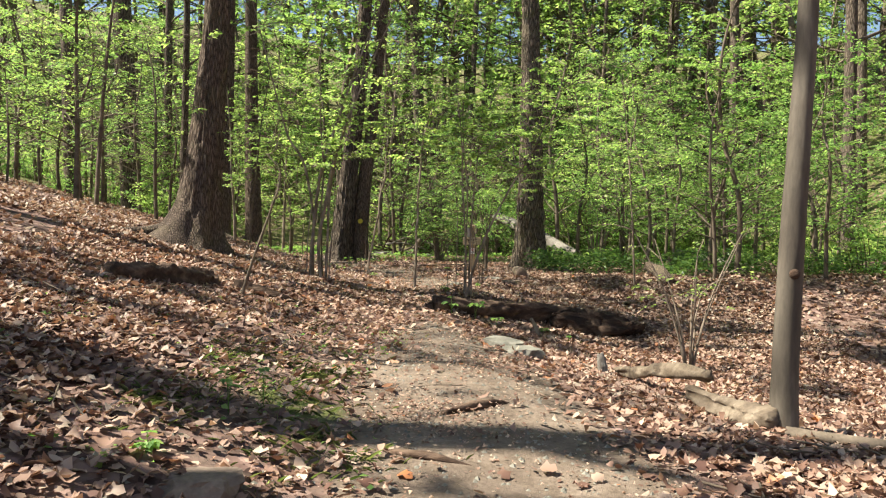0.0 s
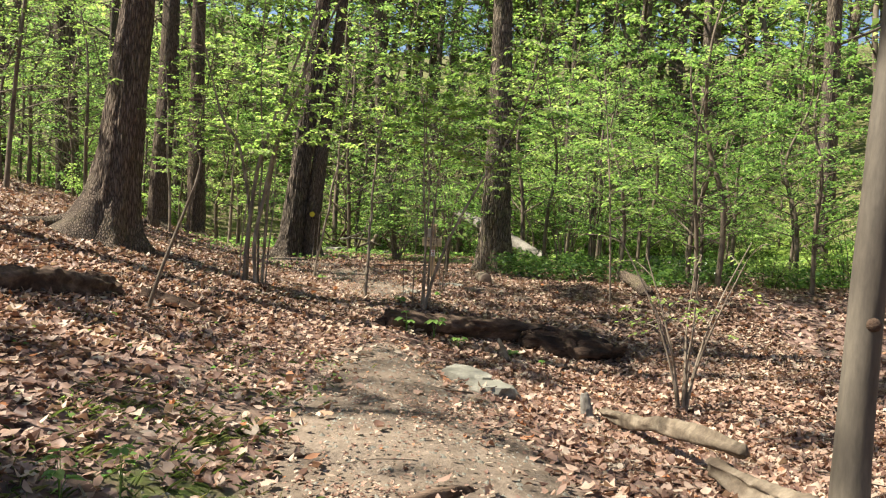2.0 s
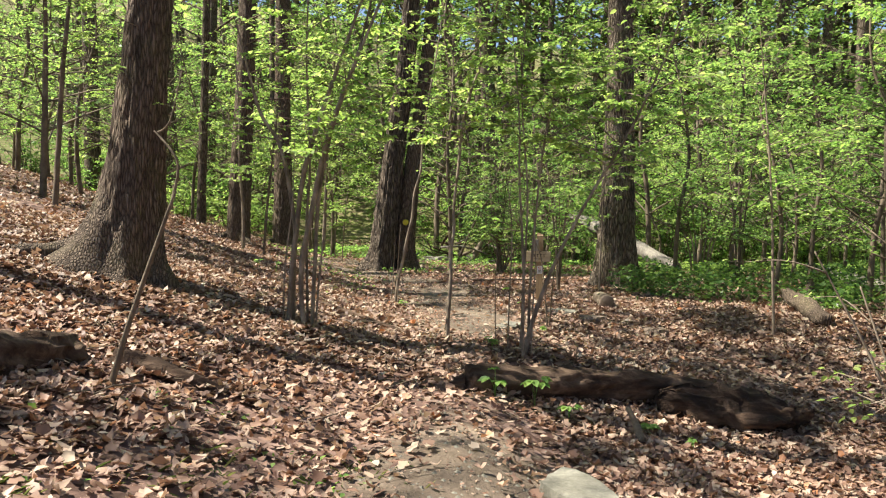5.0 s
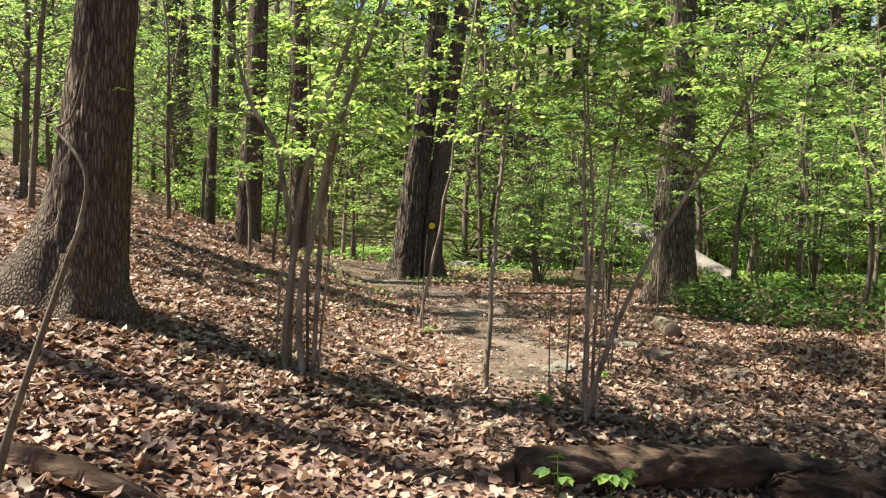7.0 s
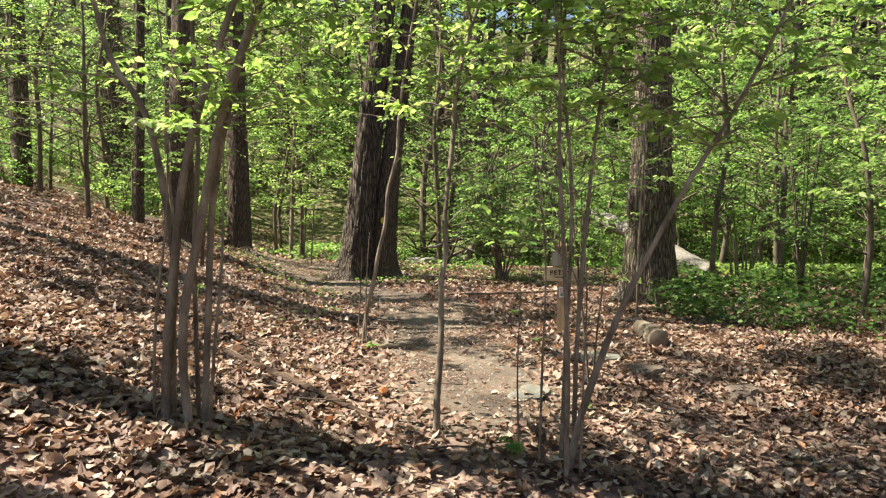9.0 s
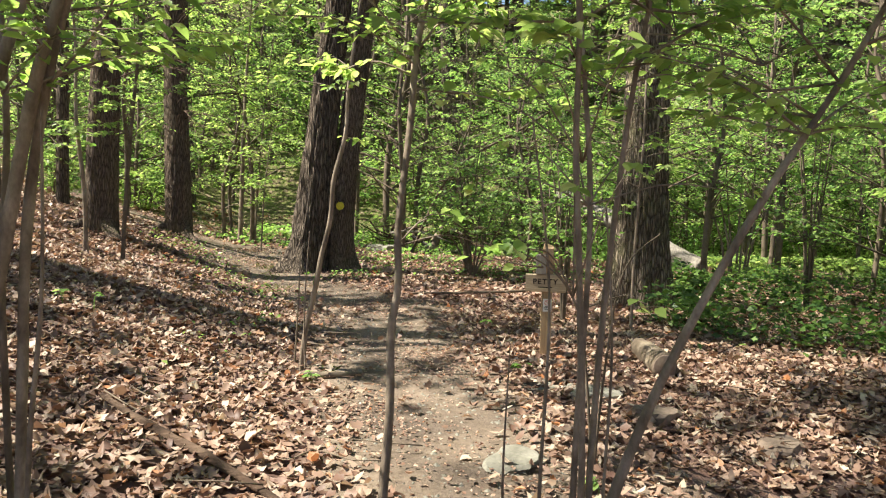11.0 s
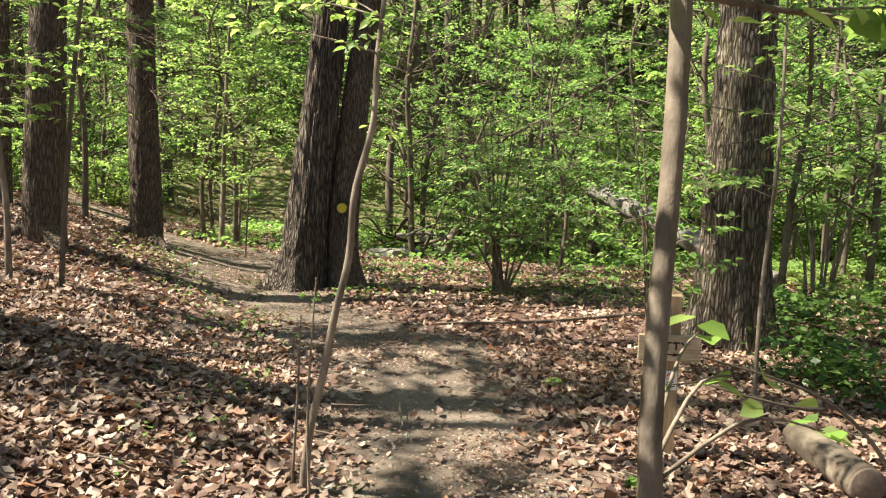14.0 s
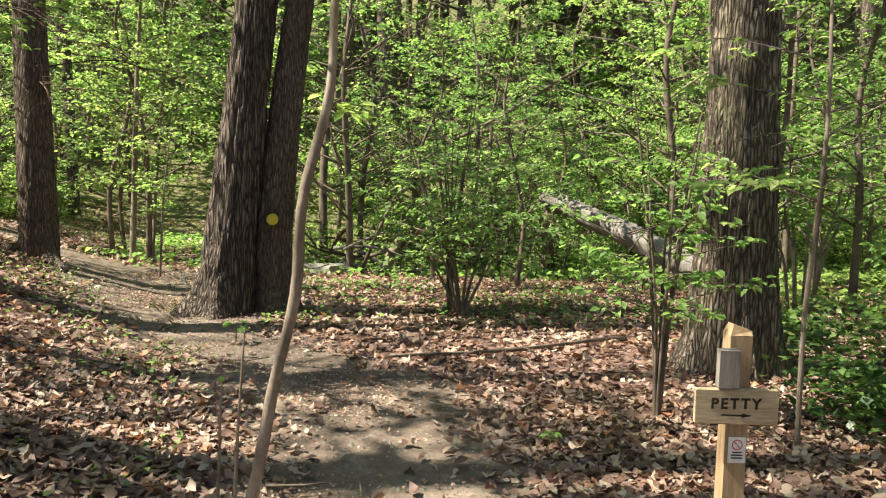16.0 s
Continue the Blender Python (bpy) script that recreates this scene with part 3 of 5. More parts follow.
tube(knot, spline([(0.02, -0.08, 1.02), (0.02, -0.10, 1.02), (0.02, -0.112, 1.02)], 6), [0.035, 0.03, 0.012], 10)
part("knot", knot, M_ROT, beech, "dark branch scar")

b = Build()
a = np.linspace(0, 2 * np.pi, 20, endpoint=False)
ring = lambda r, y: np.stack([r * np.cos(a), np.full(20, y), r * np.sin(a)], 1)
k = np.arange(20)
b.put(np.concatenate([ring(0.062, 0.0), ring(0.062, -0.02), [[0, -0.022, 0]]]), np.stack([k, (k + 1) % 20, 20 + (k + 1) % 20, 20 + k], -1), np.stack([20 + k, 20 + (k + 1) % 20, np.full(20, 40)], -1))
blaze = part("blaze", b, M_BLAZE, oakB, "round yellow painted trail blaze", False)
blaze.location = (0.05, -0.29, 1.05)

# trees further off
PLAIN_TREES = [tall_tree(100 + s, H, r, leafs=3) for s, H, r in ((1, 21, 0.2), (2, 24, 0.26), (3, 18, 0.15), (4, 23, 0.21))]
TREE_LABEL = "tall woodland tree with thin fresh spring leaves"
for t in PLAIN_TREES:
    tagged(t, TREE_LABEL, "tree", "woodland trees")
for x, y, r, seed, lx in ((-5.58, 19.7, 0.235, 16, 0.12), (-5.35, 22.1, 0.23, 17, -0.08)):
    t = big_trunk("tree", x, y, [(0, 0, -0.4), (0, 0, 0), (lx * 0.2, 0, 1.2), (lx, 0.05, 4), (lx * 2, 0.2, 11), (lx * 3, 0.3, 19)],
                  [r * 1.15, r, r * 0.95, r * 0.85, r * 0.7, r * 0.5, 0.05], M_BROWN, seed, 26, 0.08, 0.75, 4, "brown woodland tree with dead lower limbs on the bank", seg=48, rings=150, roots=[(-40, 0.7, 0.1), (200, 0.6, 0.1)])
    g = np.random.default_rng(seed)
    for k in range(9):
        az, z0, L = g.uniform(-1.9, 0.4), g.uniform(2.0, 4.6), g.uniform(1.2, 3.2)
        d = np.array([math.cos(az), math.sin(az), 0])
        o = np.array([lx * 0.7, 0.03, z0])
        b = Build()
        limb = spline([o, o + d * L * 0.4 + [0, 0, 0.15], o + d * L * 0.75 + [0, 0, -0.05] + g.normal(0, 0.06, 3), o + d * L + [0, 0, -0.35]], 12)
        tube(b, limb, [0.012, 0.007, 0.002], 6)
        for m in range(5):
            p = limb[g.integers(4, 12)]
            a2 = az + g.choice([-1, 1]) * g.uniform(0.4, 0.9)
            tube(b, spline([p, p + np.array([math.cos(a2), math.sin(a2), -0.1]) * L * 0.15, p + np.array([math.cos(a2), math.sin(a2), -0.35]) * L * 0.28], 5), [0.005, 0.002], 4)
        part("dead_limb", b, M_ROT, t, "bare drooping dead limb")


def sprouts(tree, seed, places):
    """Leafy shoots growing straight out of a trunk."""
    g = np.random.default_rng(seed)
    for x, y, z, az, L in places:
        b, c = Build(), Build()
        d = np.array([math.cos(radians(az)), math.sin(radians(az)), 0.1])
        o = np.array([x, y, z])
        line = spline([o, o + d * L * 0.5 + [0, 0, 0.05], o + d * L], 6)
        tube(b, line, [0.006, 0.002], 4)
        shoot = part("shoot", b, M_STEM, tree)
        leaves_on(g, c, [line[2:], line[3:] + [0.02, 0, 0.03]], 7, 0.07, 0.03, True)
        part("foliage", c, M_SPRING, shoot)


sprouts(treeL, 1, [(0.08, -0.2, 1.75, -80, 0.5), (0.12, -0.2, 2.75, -60, 0.55), (0.12, -0.2, 2.3, 200, 0.5), (0.2, -0.18, 3.3, -100, 0.6), (0.1, 0.0, 2.9, 170, 0.8)])
sprouts(treeR, 2, [(0.1, -0.25, 1.2 + 0.33 * k, -150 + 37 * (k * 5 % 4), 0.45 + 0.05 * (k % 3)) for k in range(11)])
sprouts(oakA, 3, [(0.3, -0.2, 3.4 + 0.4 * k, -120 + 50 * (k % 3), 0.5) for k in range(6)])

spots = [(-10.5, 15.5, 1.1, 1), (-11.5, 17.7, 1.0, 3), (-9.0, 4.9, 1.2, 1), (-13.0, 5.7, 0.9, 0), (-11.0, 6.7, 0.7, 2), (-7.5, 3.4, 1.0, 3), (-7.2, 21.6, 0.8, 2), (-12.1, 25.4, 1.0, 1), (-12.1, 30.2, 1.55, 1), (-11.9, 33.5, 1.0, 0),
         (13.5, 40, 1.3, 0), (17.4, 45, 1.5, 3), (7.5, 36, 1.0, 2), (1.2, 38, 1.0, 0)]
rng = np.random.default_rng(5)
while len(spots) < 88:
    az, d = rng.uniform(0, 2 * np.pi), rng.uniform(14, 62)
    x, y = d * math.cos(az), 14 + d * math.sin(az)
    if min((x - q[0]) ** 2 + (y - q[1]) ** 2 for q in spots) < 9 or trail(np.array(x), np.array(y)) > 0.05:
        continue
    if -6 < x < 9 and 12 < y < 33:
        continue
    if y < 14 and d > 34 or x < -8 and 6 < y < 42 and rng.uniform() < 0.65:
        continue
    spots.append((x, y, rng.uniform(0.8, 1.25), int(rng.integers(4))))
used = set()
for x, y, s, k in spots:
    m = pose(x, y, gz(x, y), 0, 0, rng.uniform(0, 360)) @ Matrix.Scale(s, 4)
    if k in used:
        c = copy_thing(PLAIN_TREES[k], m)
        c.matrix_basis = m
    else:
        used.add(k)
        PLAIN_TREES[k].matrix_basis = m

# leafier trees added up the bank, out of view; their crowns dapple the trail
for x, y, H, seed, n in ((-7.6, 9.6, 20, 133, 20), (-9.7, 15.6, 20, 134, 19)):
    t = tagged(tall_tree(seed, H, 0.16, leafs=n, first=0.42, reach=3.6, leaf_size=0.29), "added tree out of view on the bank, its fuller crown shading the trail", "tree", "woodland trees")
    t.matrix_basis = pose(x, y, gz(x, y), 0, 0, seed * 37)

# young trees and shrubs under them
YOUNG = [understory(200 + s, H, reach=R, branches=nb, per=p, size=z, leaf=lf) for s, H, R, nb, p, z, lf in
         ((1, 3.2, 1.2, 20, 12, 0.088, M_SPRING), (2, 4.5, 1.6, 24, 12, 0.09, M_FRESH), (3, 6.0, 2.0, 26, 14, 0.1, M_SPRING), (4, 5.0, 1.8, 24, 14, 0.092, M_MID), (5, 7.5, 2.3, 30, 14, 0.105, M_FRESH), (6, 5.5, 1.9, 34, 1, 0.08, M_SPRING))]
SHRUBS = [thicket(300 + s, R=R, H=H, per=p, size=z, leaf=lf) for s, R, H, p, z, lf in ((1, 1.3, 1.9, 14, 0.095, M_MID), (2, 1.6, 2.6, 15, 0.11, M_DEEP), (3, 1.0, 1.3, 13, 0.09, M_SPRING))]
for t in YOUNG[:5]:
    tagged(t, "young understory tree with level sprays of bright green leaves", "young tree", "understory trees")
tagged(YOUNG[5], "bare twiggy young tree with very few leaves", "young tree", "understory trees")
for t in SHRUBS:
    tagged(t, "dense green leafy woodland shrub", "shrub", "woodland shrubs")


def scatter(kinds, places):
    seen = set()
    for x, y, s, k, rz in places:
        m = pose(x, y, gz(x, y), 0, 0, rz) @ Matrix.Scale(s, 4)
        if k in seen:
            copy_thing(kinds[k], m).matrix_basis = m
        else:
            seen.add(k)
            kinds[k].matrix_basis = m


def zone(rng, n, x0, x1, y0, y1, kinds, s0, s1, gap=0.9):
    out = []
    tries = 0
    while len(out) < n and tries < n * 40:
        tries += 1
        x, y = rng.uniform(x0, x1), rng.uniform(y0, y1)
        if trail(np.array(x), np.array(y)) > 0.02 or any((x - q[0]) ** 2 + (y - q[1]) ** 2 < gap * gap for q in out):
            continue
        out.append((x, y, rng.uniform(s0, s1), int(rng.choice(kinds)), rng.uniform(0, 360)))
    return out


rng = np.random.default_rng(6)
young = zone(rng, 24, -3.5, 8, 26, 34, [0, 1, 2, 3, 4], 0.8, 1.25) + zone(rng, 5, 4.5, 12, 19.5, 25, [1, 3], 0.8, 1.1, 2.0) + zone(rng, 20, 5, 15, 27, 34, [0, 1, 2, 3, 4], 0.8, 1.2) \
    + zone(rng, 8, 4.5, 9, 13.8, 19.5, [1, 2, 3], 0.75, 1.05, 1.3) + zone(rng, 24, -19, -7.5, 23, 36, [0, 1, 2, 4], 0.8, 1.25) \
    + zone(rng, 12, -16, -8.0, 14, 23, [0, 1, 2], 0.8, 1.2, 1.6) + zone(rng, 30, -16, 22, 34, 46, [2, 3, 4], 1.2, 1.7, 1.4) + zone(rng, 12, 8, 18, 8, 20, [1, 2, 3, 4], 0.8, 1.2, 1.6) \
    + zone(rng, 6, -7.2, -5.6, 22.8, 27, [0, 1, 2], 0.8, 1.0, 1.0)
young += zone(rng, 22, -50, 4, 38, 60, [2, 4], 2.0, 3.0, 3.0) + zone(rng, 36, -46, 46, 46, 64, [2, 4], 2.6, 3.7, 3.0) + zone(rng, 10, -40, -18, 8, 46, [2, 4, 1], 1.2, 2.0, 2.5) + zone(rng, 16, 18, 40, 10, 46, [2, 3, 4], 1.3, 2.2, 2.5)
young += [(4.4, 16.9, 0.9, 1, 40), (5.6, 14.9, 0.95, 2, 100), (3.6, 20.8, 1.0, 3, 10), (1.0, 25.0, 0.9, 3, 200), (-4.9, 25.1, 0.9, 2, 77), (-0.2, 23.6, 0.75, 3, 130), (0.9, 22.6, 0.8, 1, 20)]
young += zone(rng, 14, -8, 30, 44, 62, [2, 4, 4], 3.2, 4.3, 3.0) + zone(rng, 11, -14, 18, 37, 45, [2, 4], 2.4, 3.1, 2.2)
young += zone(rng, 46, 4, 62, 42, 78, [2, 4], 2.0, 3.4, 2.6)
young += zone(rng, 6, -12, -7, 20, 30, [5], 0.8, 1.2, 1.5) + zone(rng, 9, -2, 10, 23, 31, [5], 0.7, 1.3, 1.5) + [(5.2, 17.6, 0.8, 5, 0), (-7.4, 15.8, 1.0, 5, 90)]
scatter(YOUNG, young)
shrubs = zone(rng, 10, -2.5, 7, 25.5, 33, [0, 1, 2], 0.8, 1.3, 1.2) + zone(rng, 16, 5.5, 15, 28, 33, [0, 1, 2, 2], 0.9, 1.5, 1.2) + zone(rng, 16, -18, -7.5, 24, 36, [0, 2], 0.8, 1.3, 1.3) \
    + zone(rng, 26, -16, 24, 33, 48, [0, 2], 1.5, 2.4, 2.0) + zone(rng, 4, 6.5, 11, 13.8, 19, [0, 2], 0.7, 1.1, 1.3)
shrubs += [(0.4, 25.2, 0.9, 1, 10), (1.6, 24.4, 0.8, 1, 70), (-0.9, 26.3, 0.8, 1, 33)]
scatter(SHRUBS, shrubs)


# ---- saplings beside the trail ----
def fibres(b, along, amount, seed):
    """Roughens a log, drawn out along its grain."""
    along = Vector(along).normalized()
    v = b.v[-1]
    for k in range(len(v)):
        q = Vector(v[k])
        s = q.dot(along)
        across = (q - along * s) * 18
        w = across + along * (s * 2.2)
        n = Vector((noise.noise(w), noise.noise(w + Vector((9, seed, 2))), noise.noise(w + Vector((3, 7, seed))))) + 0.5 * noise.noise_vector(w * 2.7)
        v[k] = q + n * amount


def sapling(name, x, y, stems, label, leaf_ends, seed, per=10, size=0.064, bark=None, leaf=None, cat="sapling", width=0.62):
    """stems: (line, radii) from the root; leaf_ends: twigs as (start, end)."""
    rng = np.random.default_rng(seed)
    t = tagged(empty(name, x, y, gz(x, y)), label, cat)
    for line, radii in stems:
        b = Build()
        p = tube(b, spline(line, 46), radii, 10, ridged(seed, 4, 0.08))
        fibres(b, p[-1] - p[0], max(radii) * 0.14, seed)
        part("stem", b, bark or M_TWIG, t)
    b, c, ends = Build(), Build(), []
    for s, e in leaf_ends:
        s, e = np.array(s, float), np.array(e, float)
        mid = (s + e) / 2 + rng.normal(0, 0.05, 3) + [0, 0, 0.05]
        line = spline([s, mid, e], 8)
        tube(b, line, [0.006, 0.004, 0.0015], 4)
        ends.append(line)
        for m in range(3):
            p = line[rng.integers(2, 8)]
            d = (e - s) * 0.35
            az = rng.choice([-1, 1]) * rng.uniform(0.5, 1.1)
            d = np.array([d[0] * math.cos(az) - d[1] * math.sin(az), d[0] * math.sin(az) + d[1] * math.cos(az), d[2] * 0.4])
            tw = spline([p, p + d * 0.5, p + d], 4)
            tube(b, tw, [0.003, 0.001], 3)
            ends.append(tw)
    if ends:
        part("twig_spray", b, bark or M_TWIG, t)
        leaves_on(rng, c, ends, per, size, 0.02, True, 0.35, width)
        part("foliage", c, leaf or M_SPRING, t)
    return t


def ring_twigs(rng, line, n, lo, hi, reach):
    """Twigs all round a stem line between two heights."""
    pts, out = spline(line, 60), []
    ok = pts[(pts[:, 2] > lo) & (pts[:, 2] < hi)]
    for k in range(n):
        o = ok[rng.integers(len(ok))]
        az = rng.uniform(0, 6.28)
        L = reach * rng.uniform(0.5, 1.1)
        out.append((o, o + np.array([math.cos(az) * L, math.sin(az) * L, L * rng.uniform(-0.05, 0.45)])))
    return out


rng = np.random.default_rng(21)
L1 = [(0, 0, -0.1), (0.0, 0.02, 0.25), (0.018, 0.06, 0.6), (0.012, 0.10, 0.9), (0.035, 0.13, 1.1), (0.03, 0.16, 1.35), (0.065, 0.26, 1.8), (0.08, 0.32, 2.1), (0.15, 0.38, 2.45), (0.26, 0.42, 2.8), (0.44, 0.45, 3.5), (0.62, 0.5, 4.3)]
trail_sapling = sapling("sapling", -0.40, 11.5, [(L1, [0.022, 0.018, 0.0155, 0.0145, 0.0135, 0.011, 0.006])], "slender crooked sapling with pale bark on the trail edge",
        ring_twigs(rng, L1, 26, 1.9, 4.3, 0.75), 31)
L2 = [(0, 0, -0.1), (0.035, 0.0, 0.3), (0.10, 0.01, 0.62), (0.15, 0.02, 0.9), (0.215, 0.03, 1.2), (0.235, 0.05, 1.5), (0.315, 0.08, 1.85), (0.33, 0.1, 2.2), (0.40, 0.15, 2.8), (0.52, 0.2, 3.6), (0.6, 0.3, 4.4)]
sapling("sapling", -1.38, 14.35, [(L2, [0.023, 0.02, 0.018, 0.0165, 0.0145, 0.011, 0.006]), ([(0.05, -0.05, -0.05), (0.04, -0.06, 0.5), (0.07, -0.04, 1.1)], [0.008, 0.006, 0.003]),
                                    ([(-0.06, 0.03, -0.05), (-0.03, 0.03, 0.5), (-0.02, 0.05, 0.9)], [0.008, 0.006, 0.003])],
        "leaning sapling with peeling bark beside the trail", ring_twigs(rng, L2, 14, 1.8, 4.4, 0.6), 32, per=6)

# clump of stems on the bank
C = [[(0, 0, -0.1), (0.01, 0, 0.3), (0.05, 0.02, 0.83), (0.12, 0.04, 1.4), (0.26, 0.06, 1.9), (0.43, 0.08, 2.4), (0.75, 0.1, 3.3), (1.1, 0.15, 4.2)],
     [(0.15, -0.04, -0.1), (0.12, -0.03, 0.5), (0.21, 0.0, 1.06), (0.31, 0.03, 1.6), (0.45, 0.05, 2.05), (0.62, 0.07, 2.5), (1.0, 0.1, 3.4), (1.4, 0.1, 4.3)],
     [(0.02, 0.04, -0.1), (0.02, 0.06, 0.5), (0.02, 0.08, 0.9), (-0.12, 0.1, 1.6), (-0.32, 0.1, 1.93), (-0.43, 0.12, 2.26), (-0.62, 0.1, 3.0), (-0.85, 0.1, 3.9)],
     [(0.20, 0.05, -0.1), (0.23, 0.05, 0.63), (0.25, 0.07, 1.16), (0.35, 0.08, 1.73), (0.5, 0.1, 2.2), (0.6, 0.12, 2.5), (0.8, 0.15, 3.4), (0.95, 0.2, 4.2)],
     [(0.15, 0.1, -0.1), (0.13, 0.1, 0.9), (0.15, 0.12, 1.5), (0.1, 0.15, 2.5), (0.12, 0.2, 3.6)],
     [(0.25, 0.0, -0.1), (0.28, 0.0, 0.4), (0.32, 0.02, 0.9), (0.33, 0.02, 1.5)],
     [(-0.05, -0.03, -0.1), (-0.04, -0.02, 0.5), (0.02, 0.0, 1.1), (0.03, 0.02, 1.7)]]
tw = sum([ring_twigs(rng, c, 11, 1.5, 4.4, 0.9) for c in C[:5]], [])
sapling("multi_stem_tree", -1.84, 11.0, [(c, r) for c, r in zip(C, ([0.026, 0.023, 0.02, 0.015, 0.007], [0.025, 0.023, 0.019, 0.013, 0.006], [0.024, 0.02, 0.016, 0.011, 0.005], [0.02, 0.018, 0.015, 0.011, 0.005], [0.013, 0.012, 0.009, 0.005], [0.01, 0.008, 0.004], [0.009, 0.007, 0.003]))],
        "clump of slim brown stems fanning up with fresh leaves", tw, 33, 11, 0.062, M_TWIG, cat="multi-stem tree")

# thin stems behind the rotting log
D = [[(0, 0, -0.1), (0.10, 0.02, 0.35), (0.3, 0.05, 0.9), (0.6, 0.08, 1.5), (0.95, 0.1, 2.1), (1.3, 0.1, 2.9), (1.5, 0.1, 3.6)],
     [(-0.02, 0.03, -0.1), (0.0, 0.05, 0.7), (0.02, 0.08, 1.5), (-0.05, 0.1, 2.4), (-0.02, 0.1, 3.2)],
     [(0.05, 0.06, -0.1), (0.06, 0.08, 0.6), (0.10, 0.1, 1.3), (0.2, 0.1, 2.2), (0.42, 0.1, 3.0)],
     [(-0.14, 0.0, -0.1), (-0.13, 0.0, 0.5), (-0.12, 0.02, 1.2), (-0.2, 0.0, 1.8)],
     [(0.08, -0.03, -0.1), (0.09, -0.03, 0.5), (0.1, -0.02, 1.0), (0.06, -0.02, 1.5)],
     [(-0.24, 0.03, -0.1), (-0.26, 0.03, 0.5), (-0.25, 0.02, 1.0)],
     [(0.0, -0.08, -0.1), (0.0, -0.1, 0.6), (-0.03, -0.1, 1.2), (-0.06, -0.1, 1.7), (-0.07, -0.08, 2.2), (-0.15, -0.05, 3.0)]]
tw = ring_twigs(rng, D[0], 30, 1.75, 3.5, 0.85) + ring_twigs(rng, D[1], 20, 1.9, 3.2, 0.7) + ring_twigs(rng, D[2], 20, 1.9, 3.0, 0.7)
log_shrub = sapling("multi_stem_shrub", 0.33, 11.15, [(d, r) for d, r in zip(D, ([0.022, 0.018, 0.014, 0.010, 0.005], [0.013, 0.011, 0.008, 0.004], [0.014, 0.012, 0.009, 0.005], [0.008, 0.006, 0.003], [0.007, 0.005, 0.003], [0.006, 0.005, 0.002], [0.013, 0.012, 0.011, 0.009, 0.005]))],
        "thin-stemmed shrub with one arching stem behind the log", tw, 34, 10, 0.066, M_TWIG, cat="shrub")



def broad_leaves(thing, x, y, z, tips, size, seed):
    """Broad thin leaves, each on a stalk from a twig; x, y, z is where the twig leaves its stem."""
    g = np.random.default_rng(seed)
    o = np.array([x, y, z]) - np.array(thing.location)
    b, c = Build(), Build()
    for tx, ty, tz in tips:
        e = np.array([tx, ty, tz]) - np.array(thing.location)
        tube(b, spline([o, (o + e) / 2 + [0, 0, 0.06], e], 8), [0.004, 0.003, 0.0014], 5)
        n = 3
        az = math.atan2(e[1] - o[1], e[0] - o[0]) + np.array([0.0, 1.2, -1.1])
        leaf_blades(c, e + g.normal(0, 0.015, (n, 3)), np.stack([np.cos(az), np.sin(az), np.full(n, -0.25)], 1), np.array([0, 0, 1.0]) + g.normal(0, 0.3, (n, 3)), g.uniform(0.75, 1.15, n) * size, 0.85, True)
    part("twig_spray", b, M_TWIG, thing)
    part("foliage", c, M_SPRING, thing, "broad thin pale green leaves")


broad_leaves(log_shrub, 0.28, 11.06, 1.75, [(0.05, 10.87, 1.93), (0.10, 10.80, 1.93), (0.25, 10.90, 2.12), (0.42, 10.85, 2.2)], 0.06, 1)
broad_leaves(log_shrub, 0.30, 11.1, 2.2, [(0.15, 10.75, 2.45), (0.35, 10.6, 2.5), (0.0, 10.95, 2.5), (-0.15, 11.0, 2.42)], 0.055, 2)
g = np.random.default_rng(4)
for k, (dx, dy, z) in enumerate(((0.0, 0.0, 1.5), (0.1, 0.1, 1.9), (0.3, 0.1, 2.1), (0.6, 0.1, 2.0), (0.05, 0.05, 2.3))):
    o = np.array([0.33 + dx, 11.15 + dy, gz(0.33, 11.15) + z])
    tips = [o + [r * math.cos(a), r * math.sin(a), h] for r, a, h in zip(g.uniform(0.25, 0.6, 5), g.uniform(-0.6, 3.6, 5), g.uniform(-0.15, 0.3, 5))]
    broad_leaves(log_shrub, *o, tips, 0.055, 5 + k)
broad_leaves(trail_sapling, -0.38, 11.66, 1.85, [(-0.18, 11.9, 1.95), (-0.17, 12.13, 1.97), (0.03, 12.03, 1.82)], 0.065, 3)

# young maple reaching in beside the trail
Y1 = [(0, 0, -0.1), (-0.05, 0.02, 0.5), (-0.12, 0.03, 0.9), (-0.3, 0.06, 1.12), (-0.62, 0.1, 1.22)]
Y2 = [(0.0, 0.02, -0.1), (0.05, 0.03, 0.6), (0.12, 0.0, 1.1), (0.3, 0.0, 1.3)]
sapling("sapling", 0.62, 12.55, [(Y1, [0.009, 0.007, 0.005, 0.003]), (Y2, [0.008, 0.006, 0.003])], "young maple with large thin pale green leaves",
        [((-0.3, 0.06, 1.1), (-0.62, 0.1, 1.15)), ((-0.1, 0.03, 0.88), (0.2, -0.1, 0.9))], 37, 1, 0.085, M_STEM, width=0.85)

